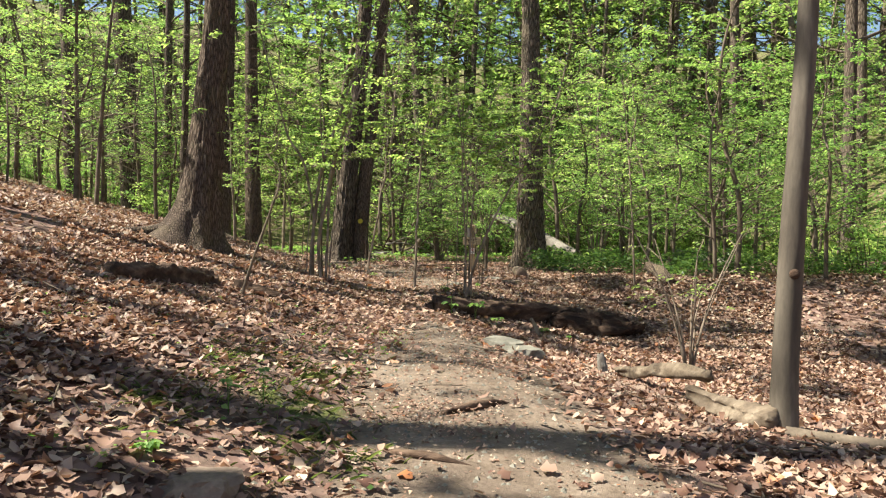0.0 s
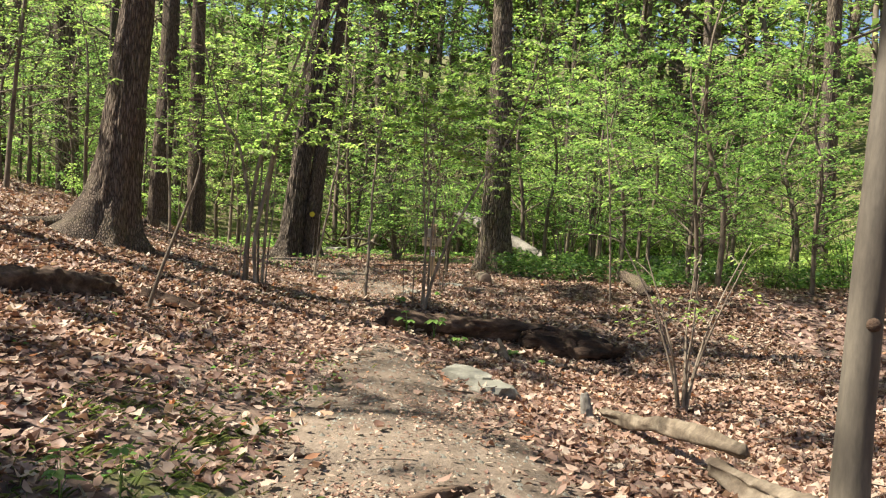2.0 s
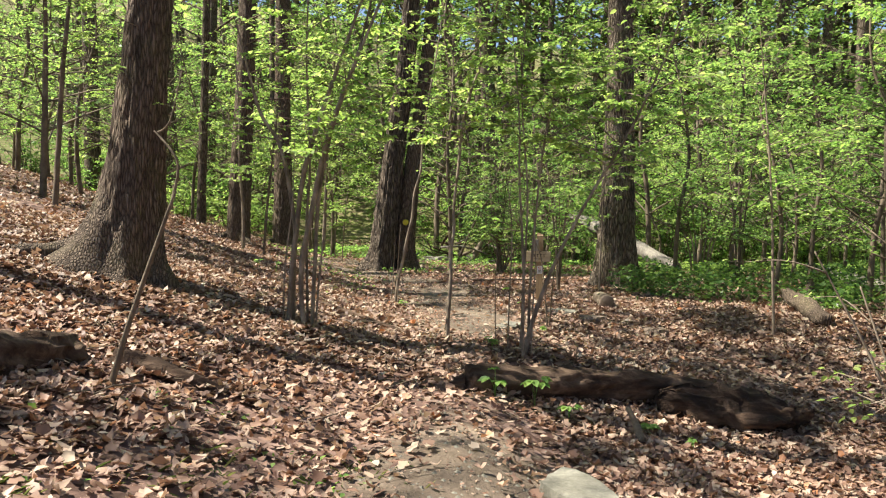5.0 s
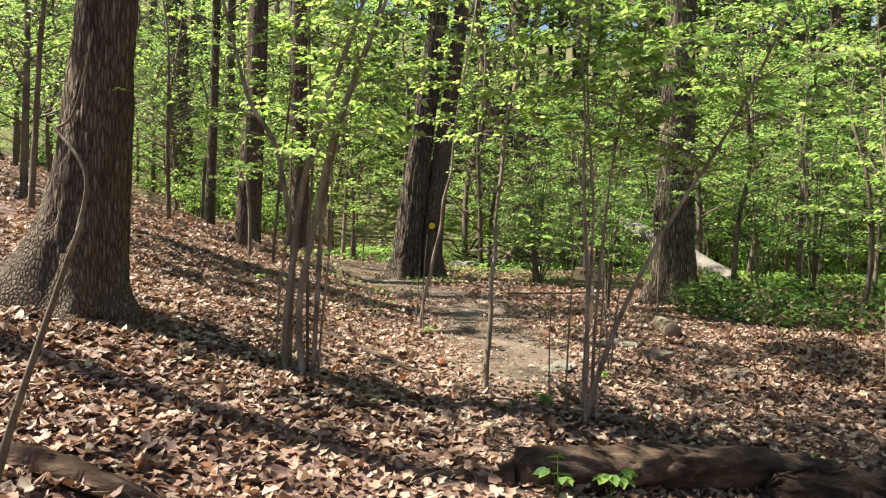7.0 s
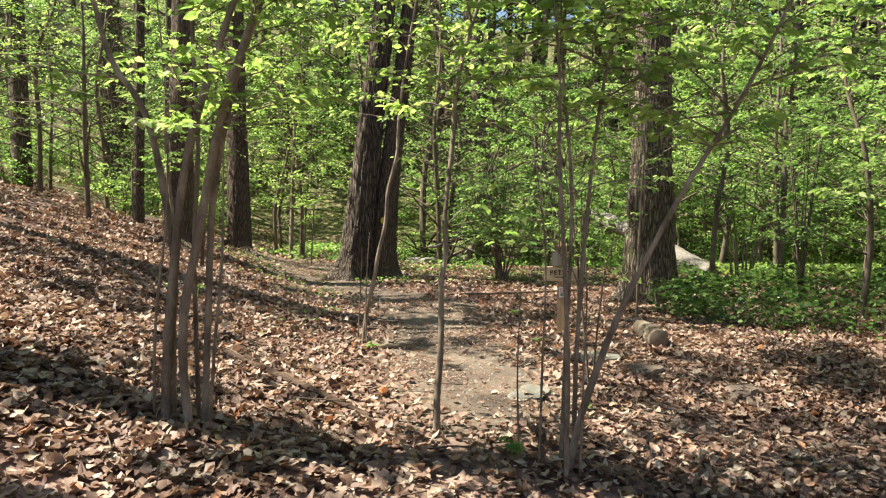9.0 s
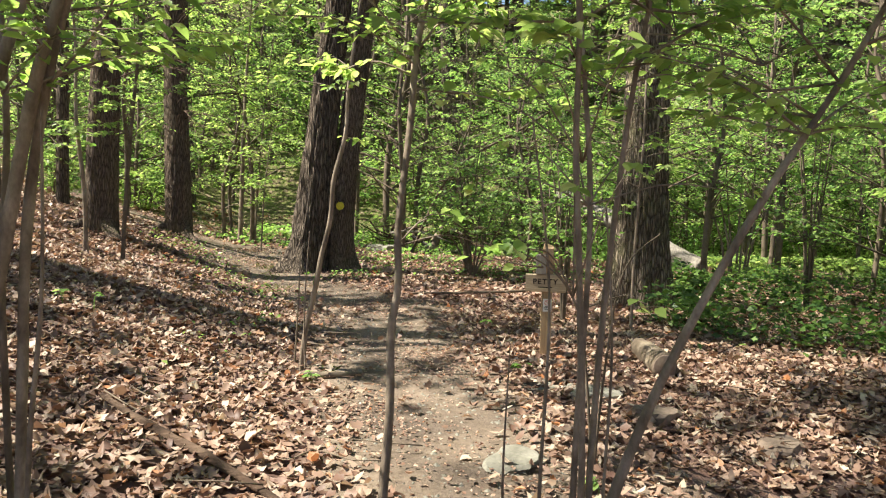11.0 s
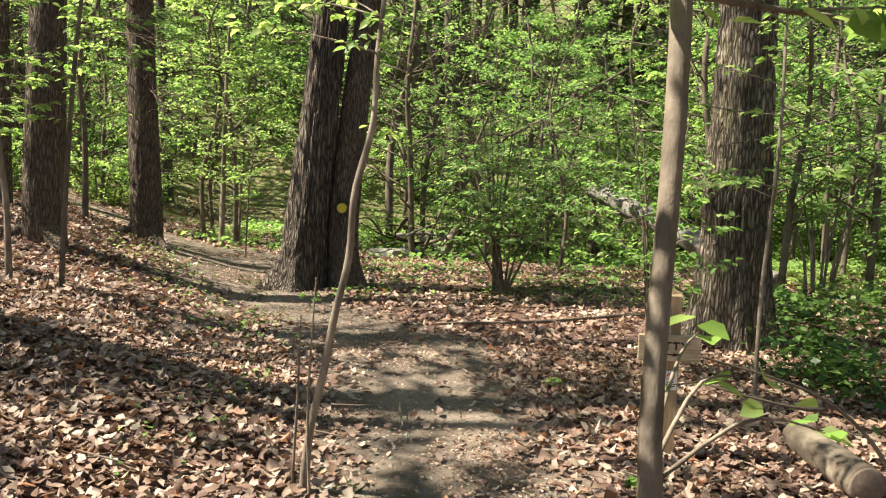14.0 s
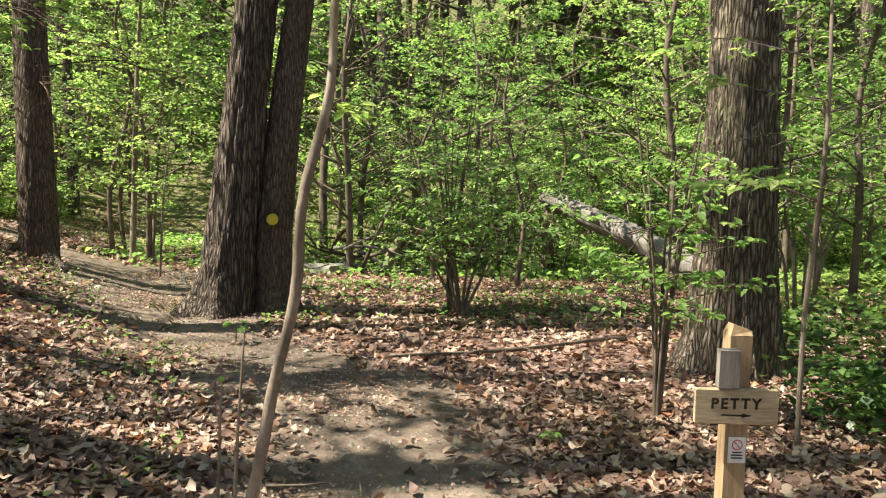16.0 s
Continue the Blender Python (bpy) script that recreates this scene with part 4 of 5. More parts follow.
# bare shrub by the beech
E = [[(0.02 * math.cos(q), 0.02 * math.sin(q), -0.1), (0.12 * math.cos(q), 0.1 * math.sin(q), 0.4), (0.3 * math.cos(q) * s, 0.25 * math.sin(q), 0.9 * s), (0.62 * math.cos(q) * s, 0.4 * math.sin(q), 1.5 * s)]
     for q, s in ((0.3, 1.1), (1.2, 0.9), (2.1, 1.0), (2.9, 1.15), (3.6, 0.7), (4.6, 0.9), (5.5, 1.0), (0.9, 0.6))]
tw = sum([ring_twigs(rng, e, 5, 0.7, 1.7, 0.5) for e in E], [])
sapling("multi_stem_shrub", 2.78, 8.85, [(e, [0.016, 0.012, 0.009, 0.004]) for e in E], "sparse grey-stemmed shrub in the leaf litter", tw[::2], 35, 2, 0.05, M_TWIG, cat="shrub")
E2 = [[(p[0] * 0.8, p[1], p[2] * 1.2) for p in e] for e in E]
for x, y, s, lab in ((4.3, 18.6, 1.3, "cluster of bare stems in the ivy"), (0.95, 16.9, 0.9, "twiggy shrub behind the signpost"), (-0.15, 20.9, 1.1, "thin shrub at the foot of the thicket")):
    tw = sum([ring_twigs(rng, e, 7, 0.7, 1.9, 0.55) for e in E2], [])
    sapling("multi_stem_shrub", x, y, [([(p[0] * s * 0.5, p[1] * s * 0.5, p[2] * s * 1.2) for p in e], [0.016, 0.012, 0.009, 0.004]) for e in E2], lab, tw, 36, 4, 0.065, M_STEM, leaf=M_MID, cat="shrub")

fan = [[(0, 0, -0.05), (0.25 * c, 0.15 * q, 0.45), (0.55 * c, 0.3 * q, 0.95), (1.1 * c, 0.5 * q, 2.1)] for c, q in ((-1.0, 0.2), (-0.6, -0.5), (-0.2, 0.6), (0.15, -0.4), (0.5, 0.3), (0.9, -0.2), (-0.35, -0.2))]
tw = sum([ring_twigs(rng, e, 11, 0.6, 2.1, 0.8) for e in fan], [])
sapling("multi_stem_shrub", -0.05, 20.5, [(e, [0.02, 0.014, 0.009, 0.004]) for e in fan], "spreading leafy bush fanning up beyond the sign", tw, 38, 5, 0.075, M_STEM, leaf=M_FRESH, cat="shrub")
wand = [[(0.1 * c, 0.08 * q, -0.05), (0.16 * c, 0.1 * q, 0.6), (0.3 * c, 0.12 * q, 1.2), (0.42 * c, 0.16 * q, 1.9)] for c, q in ((-1.5, 0.2), (-1.0, -0.5), (-0.5, 0.6), (0.0, -0.4), (0.6, 0.3), (1.1, -0.2), (1.6, 0.4))]
tw = sum([ring_twigs(rng, e, 4, 1.0, 1.9, 0.4) for e in wand], [])
sapling("multi_stem_shrub", 4.15, 20.9, [(e, [0.022, 0.018, 0.013, 0.006]) for e in wand], "cluster of upright grey stems in the low plants", tw, 39, 5, 0.07, M_TWIG, leaf=M_MID, cat="shrub")

# slim saplings along the bank and beyond
for k, (x, y, H, lx, r, lab) in enumerate(((-4.4, 17.8, 4.2, 0.5, 0.028, "dark slim sapling leaning on the bank"), (-6.5, 14.7, 5.0, 0.5, 0.045, "dark crooked sapling high on the bank"),
                                           (-4.6, 17.3, 3.6, -0.2, 0.03, "slim sapling on the leafy bank"), (-5.1, 24.9, 5.5, 0.25, 0.055, "slim forked young tree beside the bend"),
                                           (-4.2, 23.3, 2.4, 0.2, 0.018, "thin bare sapling beside the bend"), (3.3, 13.4, 3.6, -0.25, 0.018, "slim sapling beside the side trail"),
                                           (1.55, 16.2, 4.2, 0.1, 0.016, "slim upright sapling behind the signpost"), (-4.9, 25.3, 4.5, 0.4, 0.03, "slim leafy young tree past the bend"))):
    line = [(0, 0, -0.1), (lx * 0.1, 0.03, H * 0.2), (lx * 0.35, -0.03, H * 0.45), (lx * 0.55, 0.05, H * 0.7), (lx, 0.05, H)]
    tw = ring_twigs(rng, line, int(7 * H), H * 0.35, H, 0.22 * H)
    sapling("sapling", x, y, [(line, [r, r * 0.85, r * 0.6, r * 0.25])], lab, tw, 40 + k, 9, 0.066, M_STEM if "dark" in lab else M_TWIG)

sapling("dead_stick", -2.12, 8.32, [([(0, 0, -0.05), (0.13, 0, 0.38), (0.28, 0, 0.8), (0.40, 0.02, 1.15)], [0.019, 0.016, 0.012, 0.008]), ([(0.38, 0.02, 1.1), (0.41, 0.02, 1.32), (0.26, 0.04, 1.5)], [0.009, 0.008, 0.005]),
        ([(0.28, 0.04, 1.49), (0.36, 0.03, 1.56), (0.44, 0.02, 1.85)], [0.006, 0.005, 0.002])], "dead pale forked stick leaning out of the litter", [], 61, 0, 0.05, M_PALE, cat="stick")

# ---- fallen wood ----
def log(name, pts, radii, material, label, seed=0, rough=0.18, seg=30, rings=70, on_ground=True, cat="log"):
    rng = np.random.default_rng(seed)
    x0, y0 = pts[0][0], pts[0][1]
    z0 = gz(x0, y0)
    line = [(x - x0, y - y0, (gz(x, y) if on_ground else 0) + h - z0) for x, y, h in pts]
    p = spline(line, rings)
    ph = rng.uniform(0, 6, 6)

    def f(a, s):
        return 1 + rough * (0.5 * np.sin(3 * a + ph[0] + 4 * s) + 0.45 * np.abs(np.sin(5 * a + ph[1] + 2 * np.sin(9 * s + ph[2]))) + 0.35 * np.sin(23 * s + 2 * a + ph[3]) * np.sin(a + ph[4]) + 0.2 * np.sin(61 * s + 7 * a))
    b = Build()
    tube(b, p, radii, seg, f)
    fibres(b, p[-1] - p[0], rough * max(radii) * 1.3, seed)
    t = tagged(new(name, b.mesh(name, material)), label, cat)
    t.location = (x0, y0, z0)
    return t


main_log = log("rotting_log", [(-0.1, 9.93, 0.06), (0.4, 10.28, 0.085), (1.0, 10.68, 0.11), (1.5, 10.9, 0.12), (2.0, 11.0, 0.13)], [0.10, 0.125, 0.13, 0.13, 0.12, 0.08], M_ROT,
               "dark rotting log with ragged crumbling ends across the litter", 1, 0.17, 36, 110)
b = Build()
tube(b, spline([(x + 0.1, y - 9.93, gz(x, y) - gz(-0.1, 9.93) + 0.11) for x, y in ((1.5, 10.72), (1.8, 10.74), (2.15, 10.75), (2.5, 10.75), (2.75, 10.77))], 60), [0.06, 0.13, 0.16, 0.16, 0.12, 0.05], 34,
     lambda a, s: 1 + 0.2 * np.sin(3 * a + 5 * s) + 0.16 * np.abs(np.sin(6 * a + 3 * np.sin(8 * s))) + 0.04 * np.sin(40 * s + 3 * a))
fibres(b, (1, 0, 0), 0.055, 3)
part("split_end", b, M_DECAY, main_log, "black crumbling rotten end")
for k in range(9):
    b = Build()
    tube(b, spline([(-0.02, 0.02 * k - 0.08, 0.03 * (k % 4) - 0.02), (-0.1 - 0.02 * (k % 3), 0.025 * k - 0.1, 0.02 * (k % 5))], 4), [0.03, 0.02, 0.004], 6)
    part("splinter", b, M_ROT, main_log)

log("rotting_log", [(-3.1, 7.38, 0.03), (-2.88, 7.72, 0.035), (-2.68, 8.1, 0.035), (-2.5, 8.62, 0.03)], [0.11, 0.14, 0.145, 0.135, 0.09], M_ROT, "dark rotting log half sunk in leaves on the bank", 2, 0.2, 30, 70)
log("rotten_branch", [(-2.3, 8.72, 0.02), (-1.95, 8.74, 0.02), (-1.56, 8.74, 0.0)], [0.07, 0.07, 0.05, 0.02], M_ROT, "crumbling piece of rotten branch in the leaves", 3, 0.3, 20, 40)
log("fallen_log", [(1.78, 5.75, 0.14), (1.84, 5.55, 0.11), (1.92, 5.36, 0.085), (2.0, 5.2, 0.08), (2.09, 5.05, 0.08)], [0.045, 0.055, 0.065, 0.075, 0.075], M_PALE, "pale barkless log lying against the beech", 4, 0.25, 24, 60)
log("fallen_branch", [(1.74, 7.85, 0.07), (1.77, 7.1, 0.13), (1.80, 6.3, 0.23), (1.82, 5.45, 0.30)], [0.035, 0.042, 0.045, 0.052, 0.03], M_PALE, "split pale branch lying in the leaf litter", 5, 0.3, 22, 50)
log("fallen_branch", [(2.1, 4.92, 0.035), (2.6, 4.6, 0.04), (3.4, 4.2, 0.04), (4.4, 3.9, 0.03)], [0.04, 0.04, 0.035, 0.02], M_STEM, "thin fallen branch trailing from the beech", 6, 0.12, 16, 50)
cut_log = log("cut_log", [(1.47, 14.5, 0.09), (1.46, 14.8, 0.09), (1.44, 15.25, 0.08)], [0.10, 0.10, 0.095, 0.085], M_PALE, "short sawn log with brown cut face beside the ivy", 7, 0.05, 34, 50)
face = Build()
tube(face, [(0.0, -0.016, 0.09), (0.0, -0.02, 0.09), (0.0, -0.024, 0.09)], [0.094, 0.094, 0.08], 26, ridged(7, 5, 0.06))
part("cut_face", face, M_ROCK, cut_log, "brown sawn end grain")
log("fallen_log", [(4.0, 13.75, 0.08), (3.98, 14.3, 0.13), (3.95, 15.0, 0.22)], [0.095, 0.10, 0.10, 0.07], M_BROWN, "broken brown log end leaning out of the ivy", 8, 0.2, 22, 40)
log("fallen_tree", [(3.72, 21.3, 0.10), (3.4, 21.75, 0.28), (2.9, 22.6, 0.62), (2.3, 23.6, 1.0), (1.7, 24.6, 1.4)], [0.16, 0.17, 0.165, 0.16, 0.13], M_GREYWOOD, "pale fallen trunk propped above the undergrowth", 9, 0.1, 26, 60)
log("snag", [(1.78, 24.55, -0.1), (1.76, 24.58, 0.6), (1.74, 24.6, 1.25)], [0.12, 0.10, 0.08, 0.03], M_STEM, "broken grey stump holding up a fallen trunk", 10, 0.2, 20, 30)
log("dead_pole", [(-1.4, 24.6, -0.1), (-0.53, 24.2, 1.7), (0.85, 23.75, 2.6), (1.99, 23.3, 3.3)], [0.03, 0.025, 0.025, 0.02], M_STEM, "leaning dead pole in the thicket", 11, 0.12, 14, 40)
log("fallen_branch", [(-2.15, 12.7, 0.03), (-1.75, 12.4, 0.04), (-1.36, 12.19, 0.03), (-0.86, 11.82, 0.02)], [0.012, 0.022, 0.024, 0.014], M_ROT, "dark branch lying down the leafy bank", 12, 0.2, 14, 40)
log("fallen_branch", [(-1.32, 14.09, 0.03), (-1.1, 14.1, 0.04), (-0.88, 14.22, 0.02)], [0.025, 0.025, 0.01], M_STEM, "small dark branch at the trail edge", 13, 0.25, 12, 30)
log("fallen_branch", [(-1.2, 18.5, 0.02), (0.2, 18.75, 0.04), (1.4, 19.3, 0.04), (2.0, 19.4, 0.02)], [0.01, 0.018, 0.016, 0.008], M_STEM, "long dead branch across the litter", 14, 0.2, 12, 50)
for k, (x, y, dx, dy, r) in enumerate(((-0.6, 5.5, 0.3, 0.1, 0.015), (0.0, 4.95, 0.45, 0.28, 0.032), (-0.35, 4.3, 0.5, -0.2, 0.025))):
    log("tree_root", [(x, y, -0.01), (x + dx * 0.5, y + dy * 0.5, 0.005), (x + dx, y + dy, -0.015)], [r * 0.4, r * 0.8, r, r * 0.3], M_ROT, "worn tree root crossing the trail", 20 + k, 0.25, 12, 30, cat="root")
stick = log("dead_branch", [(1.2, 9.72, 0.02), (1.18, 9.8, 0.10), (1.13, 9.95, 0.18)], [0.03, 0.028, 0.02], M_PALE, "short pale piece of wood in front of the log", 30, 0.2, 12, 16)
log("stump", [(1.58, 7.72, -0.03), (1.57, 7.74, 0.1), (1.55, 7.76, 0.2)], [0.07, 0.05, 0.04, 0.02], M_GREYWOOD, "small splintered stub of dead wood", 31, 0.3, 12, 16)

log("fallen_log", [(6.6, 17.0, 0.10), (6.2, 17.5, 0.16), (5.8, 18.1, 0.26), (5.5, 18.5, 0.38)], [0.09, 0.11, 0.11, 0.07], M_GREYWOOD, "weathered pale log lying in the low plants", 32, 0.25, 22, 40)
log("stump", [(4.75, 16.2, -0.05), (4.73, 16.22, 0.15), (4.72, 16.25, 0.34)], [0.10, 0.085, 0.07, 0.04], M_PALE, "short broken stump among the ivy", 33, 0.3, 18, 24)
log("fallen_branch", [(4.6, 15.2, 0.04), (5.2, 15.0, 0.05), (5.9, 14.9, 0.03)], [0.03, 0.04, 0.02], M_ROT, "dark dead branch at the edge of the ivy", 34, 0.3, 14, 30)

# brush heap beyond the oaks
rng = np.random.default_rng(51)
heap = tagged(empty("brush_heap", -0.9, 25.3, gz(-0.9, 25.3)), "heap of dead branches and logs beyond the oaks", "brush heap")
for k in range(40):
    az, L, r = rng.uniform(0, 6.28), rng.uniform(0.5, 1.5), rng.uniform(0.008, 0.04)
    o = np.array([rng.normal(0, 1.0), rng.normal(0, 0.5), rng.uniform(0.0, 0.7)])
    d = np.array([math.cos(az), math.sin(az) * 0.6, rng.normal(0, 0.22)]) * L * 0.5
    b = Build()
    tube(b, spline([o - d, o + rng.normal(0, 0.06, 3), o + d], 8), [r, r * 0.8, r * 0.4], 7)
    part("branch", b, (M_STEM, M_ROT, M_ROT, M_GREYWOOD)[int(rng.integers(4))], heap)
b = Build()
tube(b, spline([(-0.1, -0.9, 0.0), (0.05, -0.75, 0.35), (0.2, -0.6, 0.65)], 12), [0.11, 0.09, 0.05], 12, ridged(9, 6, 0.2))
part("stub", b, M_PALE, heap, "split reddish stub of wood")


# ---- stones ----
def stone(x, y, sx, sy, sz, material, label, seed, rz=0.0, cat="stone"):
    rng = np.random.default_rng(seed)
    bm = bmesh.new()
    bmesh.ops.create_icosphere(bm, subdivisions=3, radius=1.0)
    off = rng.uniform(-20, 20, 3)
    for v in bm.verts:
        n = noise.noise(Vector(off) + v.co * 1.4) * 0.35 + noise.noise(Vector(off) + v.co * 3.5) * 0.16 + noise.noise(Vector(off) + v.co * 9) * 0.05
        q = v.co * (1 + n)
        m = max(abs(q.x), abs(q.y))
        v.co = Vector((q.x * sx, q.y * sy, max(min(q.z, 0.55), -0.6) * sz))
    me = bpy.data.meshes.new("stone")
    bm.to_mesh(me)
    bm.free()
    me.materials.append(material)
    ob = tagged(new("stone", me), label, cat)
    ob.matrix_basis = pose(x, y, gz(x, y), 0, 0, rz)
    return ob


stone(0.60, 8.18, 0.17, 0.34, 0.19, M_STONE, "flat grey stone slab set in the trail", 1, 28)
stone(0.80, 7.78, 0.26, 0.16, 0.17, M_STONE, "mossy flat grey stone beside the slab", 2, -28)
stone(0.44, 14.15, 0.24, 0.16, 0.06, M_STONE, "flat grey stone in the litter by the signpost", 3, 30)
stone(0.80, 13.95, 0.22, 0.16, 0.10, M_STONE, "rounded grey stone by the signpost", 4, 0)
stone(0.2, 12.55, 0.2, 0.14, 0.06, M_STONE, "flat grey stone at the trail edge", 5, 60)
stone(1.9, 13.3, 0.2, 0.14, 0.08, M_ROCK, "brown stone beside the side trail", 6, 60)
stone(1.2, 13.6, 0.16, 0.13, 0.10, M_ROCK, "brown stone beside the side trail", 7, 20)
stone(-1.05, 3.55, 0.2, 0.14, 0.12, M_ROCK, "angular brown stone in the leaves", 8, 20)
stone(1.28, 5.9, 0.07, 0.05, 0.05, M_ROCK, "small brown stone at the trail edge", 9, 20)
stone(1.35, 7.0, 0.1, 0.07, 0.07, M_ROCK, "dark stone at the trail edge", 10, 20)
stone(-1.9, 24.2, 0.35, 0.25, 0.3, M_STONE, "mossy grey stone by the brush heap", 12, 0)
stone(4.2, 12.0, 0.25, 0.12, 0.07, M_ROCK, "brown stone in the side trail", 13, 0)

# ---- signpost ----
post = tagged(empty("signpost", 0.58, 15.0, gz(0.58, 15.0) + 0.06, -4), "square wooden post with a carved arrow board", "signpost")


def box(b, x0, x1, y0, y1, z0, z1, chamfer=0.004):
    c = chamfer
    loops = []
    for z, k in ((z0, c), (z0 + c, 0), (z1 - c, 0), (z1, c)):
        loops += [(x0 + k, y0 + k, z), (x1 - k, y0 + k, z), (x1 - k, y1 - k, z), (x0 + k, y1 - k, z)]
    q = [[i * 4 + j, i * 4 + (j + 1) % 4, (i + 1) * 4 + (j + 1) % 4, (i + 1) * 4 + j] for i in range(3) for j in range(4)]
    b.put(loops, np.array(q + [[3, 2, 1, 0], [12, 13, 14, 15]]))
    return b


b = box(Build(), -0.045, 0.045, -0.045, 0.045, -0.3, 0.90)
part("post", b, M_POST, post, smooth=False)
b = Build().put([(-0.045, -0.045, 0.90), (0.045, -0.045, 0.90), (0.045, 0.045, 0.90), (-0.045, 0.045, 0.90), (-0.03, -0.03, 0.945), (0.045, -0.03, 0.918), (0.045, 0.03, 0.918), (-0.03, 0.03, 0.945)],
                np.array([[0, 1, 5, 4], [1, 2, 6, 5], [2, 3, 7, 6], [3, 0, 4, 7], [4, 5, 6, 7]]))
part("post_top", b, M_POST, post, "sawn sloping post top", False)
part("old_board", box(Build(), -0.100, -0.017, -0.088, -0.0475, 0.688, 0.85), M_GREYWOOD, post, "weathered grey block", False)
board = part("arrow_board", box(Build(), -0.185, 0.155, -0.073, -0.048, 0.535, 0.685, 0.006), M_SIGN, post, "pale carved board", False)


def lettering(text, x, z, size, material, parent, name, y, extrude=0.002):
    c = bpy.data.curves.new(name, "FONT")
    c.body, c.size, c.extrude, c.align_x, c.align_y, c.offset = text, size, extrude, "CENTER", "CENTER", 0.0016
    c.space_character = 1.25
    tmp = new(name, c)
    dg = bpy.context.evaluated_depsgraph_get()
    me = bpy.data.meshes.new_from_object(tmp.evaluated_get(dg))
    bpy.data.objects.remove(tmp)
    me.materials.clear()
    me.materials.append(material)
    ob = new(name, me)
    ob.parent = parent
    ob.matrix_basis = pose(x, y, z, 90, 0, 0)
    return ob


lettering("PETTY", -0.02, 0.622, 0.062, M_BURN, board, "lettering", -0.074)
part("arrow", Build().put([(-0.08, -0.0765, 0.573), (0.005, -0.0765, 0.571), (0.005, -0.0765, 0.566), (0.05, -0.0765, 0.575), (0.005, -0.0765, 0.585), (0.005, -0.0765, 0.579), (-0.08, -0.0765, 0.580)],
                          np.array([[0, 1, 5], [0, 5, 6], [2, 3, 4]])), M_BURN, board, "dark carved arrow", False)
plate = part("notice_plate", box(Build(), -0.032, 0.040, -0.049, -0.046, 0.365, 0.475, 0.001), M_PLATE, post, "small white notice with a red ring", False)
a = np.linspace(0, 2 * np.pi, 24, endpoint=False)
k = np.arange(24)
v = np.concatenate([np.stack([0.004 + r * np.cos(a), np.full(24, -0.0505), 0.443 + r * np.sin(a)], 1) for r in (0.018, 0.0225)])
part("ring", Build().put(v, np.stack([k, (k + 1) % 24, 24 + (k + 1) % 24, 24 + k], -1)), M_RED, plate, "red ring", False)
part("bar", Build().put([(-0.010, -0.0507, 0.454), (-0.007, -0.0507, 0.457), (0.018, -0.0507, 0.432), (0.015, -0.0507, 0.429)], np.array([[0, 1, 2, 3]])), M_RED, plate, "red slanting bar", False)
for n, z in enumerate((0.408, 0.396, 0.384)):
    part("text_bar", box(Build(), -0.02 + 0.004 * (n == 0), 0.028 - 0.004 * (n == 0), -0.0515, -0.0492, z, z + 0.006, 0.0005), M_BLACK, plate, smooth=False)


# ---- ground plants ----
def in_region(rng, n, x0, x1, y0, y1, f):
    pts = np.zeros((0, 2))
    while len(pts) < n:
        q = np.stack([rng.uniform(x0, x1, n), rng.uniform(y0, y1, n)], 1)
        pts = np.concatenate([pts, q[rng.uniform(0, 1, n) < f(q[:, 0], q[:, 1])]])
    return pts[:n]


rng = np.random.default_rng(61)


def ground_leaves(name, n, region, dens, hmax, size, material, label, near=False):
    p = in_region(rng, n, *region, dens)
    lump = np.array([0.5 + 0.5 * noise.noise((x * 1.3, y * 1.3, 7)) for x, y in p])
    h = hmax * (0.25 + 0.95 * lump) * rng.uniform(0.15, 1, n)
    base = np.stack([p[:, 0], p[:, 1], height(p[:, 0], p[:, 1]) + h], 1)
    az = rng.uniform(0, 6.28, n)
    b = Build()
    leaf_blades(b, base, np.stack([np.cos(az), np.sin(az), rng.normal(0, 0.25, n)], 1), np.array([0, 0, 1.0]) + rng.normal(0, 0.4, (n, 3)), rng.uniform(0.6, 1.3, n) * size, 0.75, near)
    return tagged(part(name, b, material), label, "ground cover", kind="stuff")


patchy = lambda x, y: np.array([0.5 + 0.5 * math.sin(1.7 * a + 0.6 * b_) * math.sin(1.3 * b_ - 0.4 * a) for a, b_ in zip(x, y)])
ground_leaves("ivy_cover", 9000, (1.7, 8.5, 14.4, 20.5), lambda x, y: (0.06 + 0.94 * (patchy(x, y) * patchy(x * 2.1, y * 1.9)) ** 1.5) * ss(1.6, 2.8, x + 0.5 * np.sin(2 * y)) * ss(14.3, 15.4, y + 0.4 * np.sin(1.7 * x)), 0.55, 0.08, M_DEEP, "deep green ivy and low plants covering the ground")
ground_leaves("low_plants", 7000, (4, 14, 20.5, 31), lambda x, y: 0.3 + 0.7 * patchy(x, y), 0.25, 0.13, M_SPRING, "sunlit pale green low plants in the clearing")
ground_leaves("low_plants", 5000, (-6, 6, 23.5, 30), lambda x, y: (0.2 + 0.8 * patchy(x, y)) * (1 - trail(x, y)), 0.25, 0.11, M_MID, "patchy green low plants under the thicket")
ground_leaves("low_plants", 600, (-5.6, -2.0, 13.5, 22.5), lambda x, y: nearness(TRAIL, x, y, 1.3) * (1 - trail(x, y)) * 0.8, 0.12, 0.05, M_MID, "small weeds along the trail edge")
ground_leaves("low_plants", 1500, (-2.2, 3.2, 19.8, 23.0), lambda x, y: patchy(x, y), 0.14, 0.06, M_MID, "small weeds under the trees")
ground_leaves("low_plants", 420, (-3.2, -0.3, 3.5, 8.5), lambda x, y: patchy(x * 2, y * 2) ** 2, 0.06, 0.04, M_MID, "small seedlings between dead leaves")


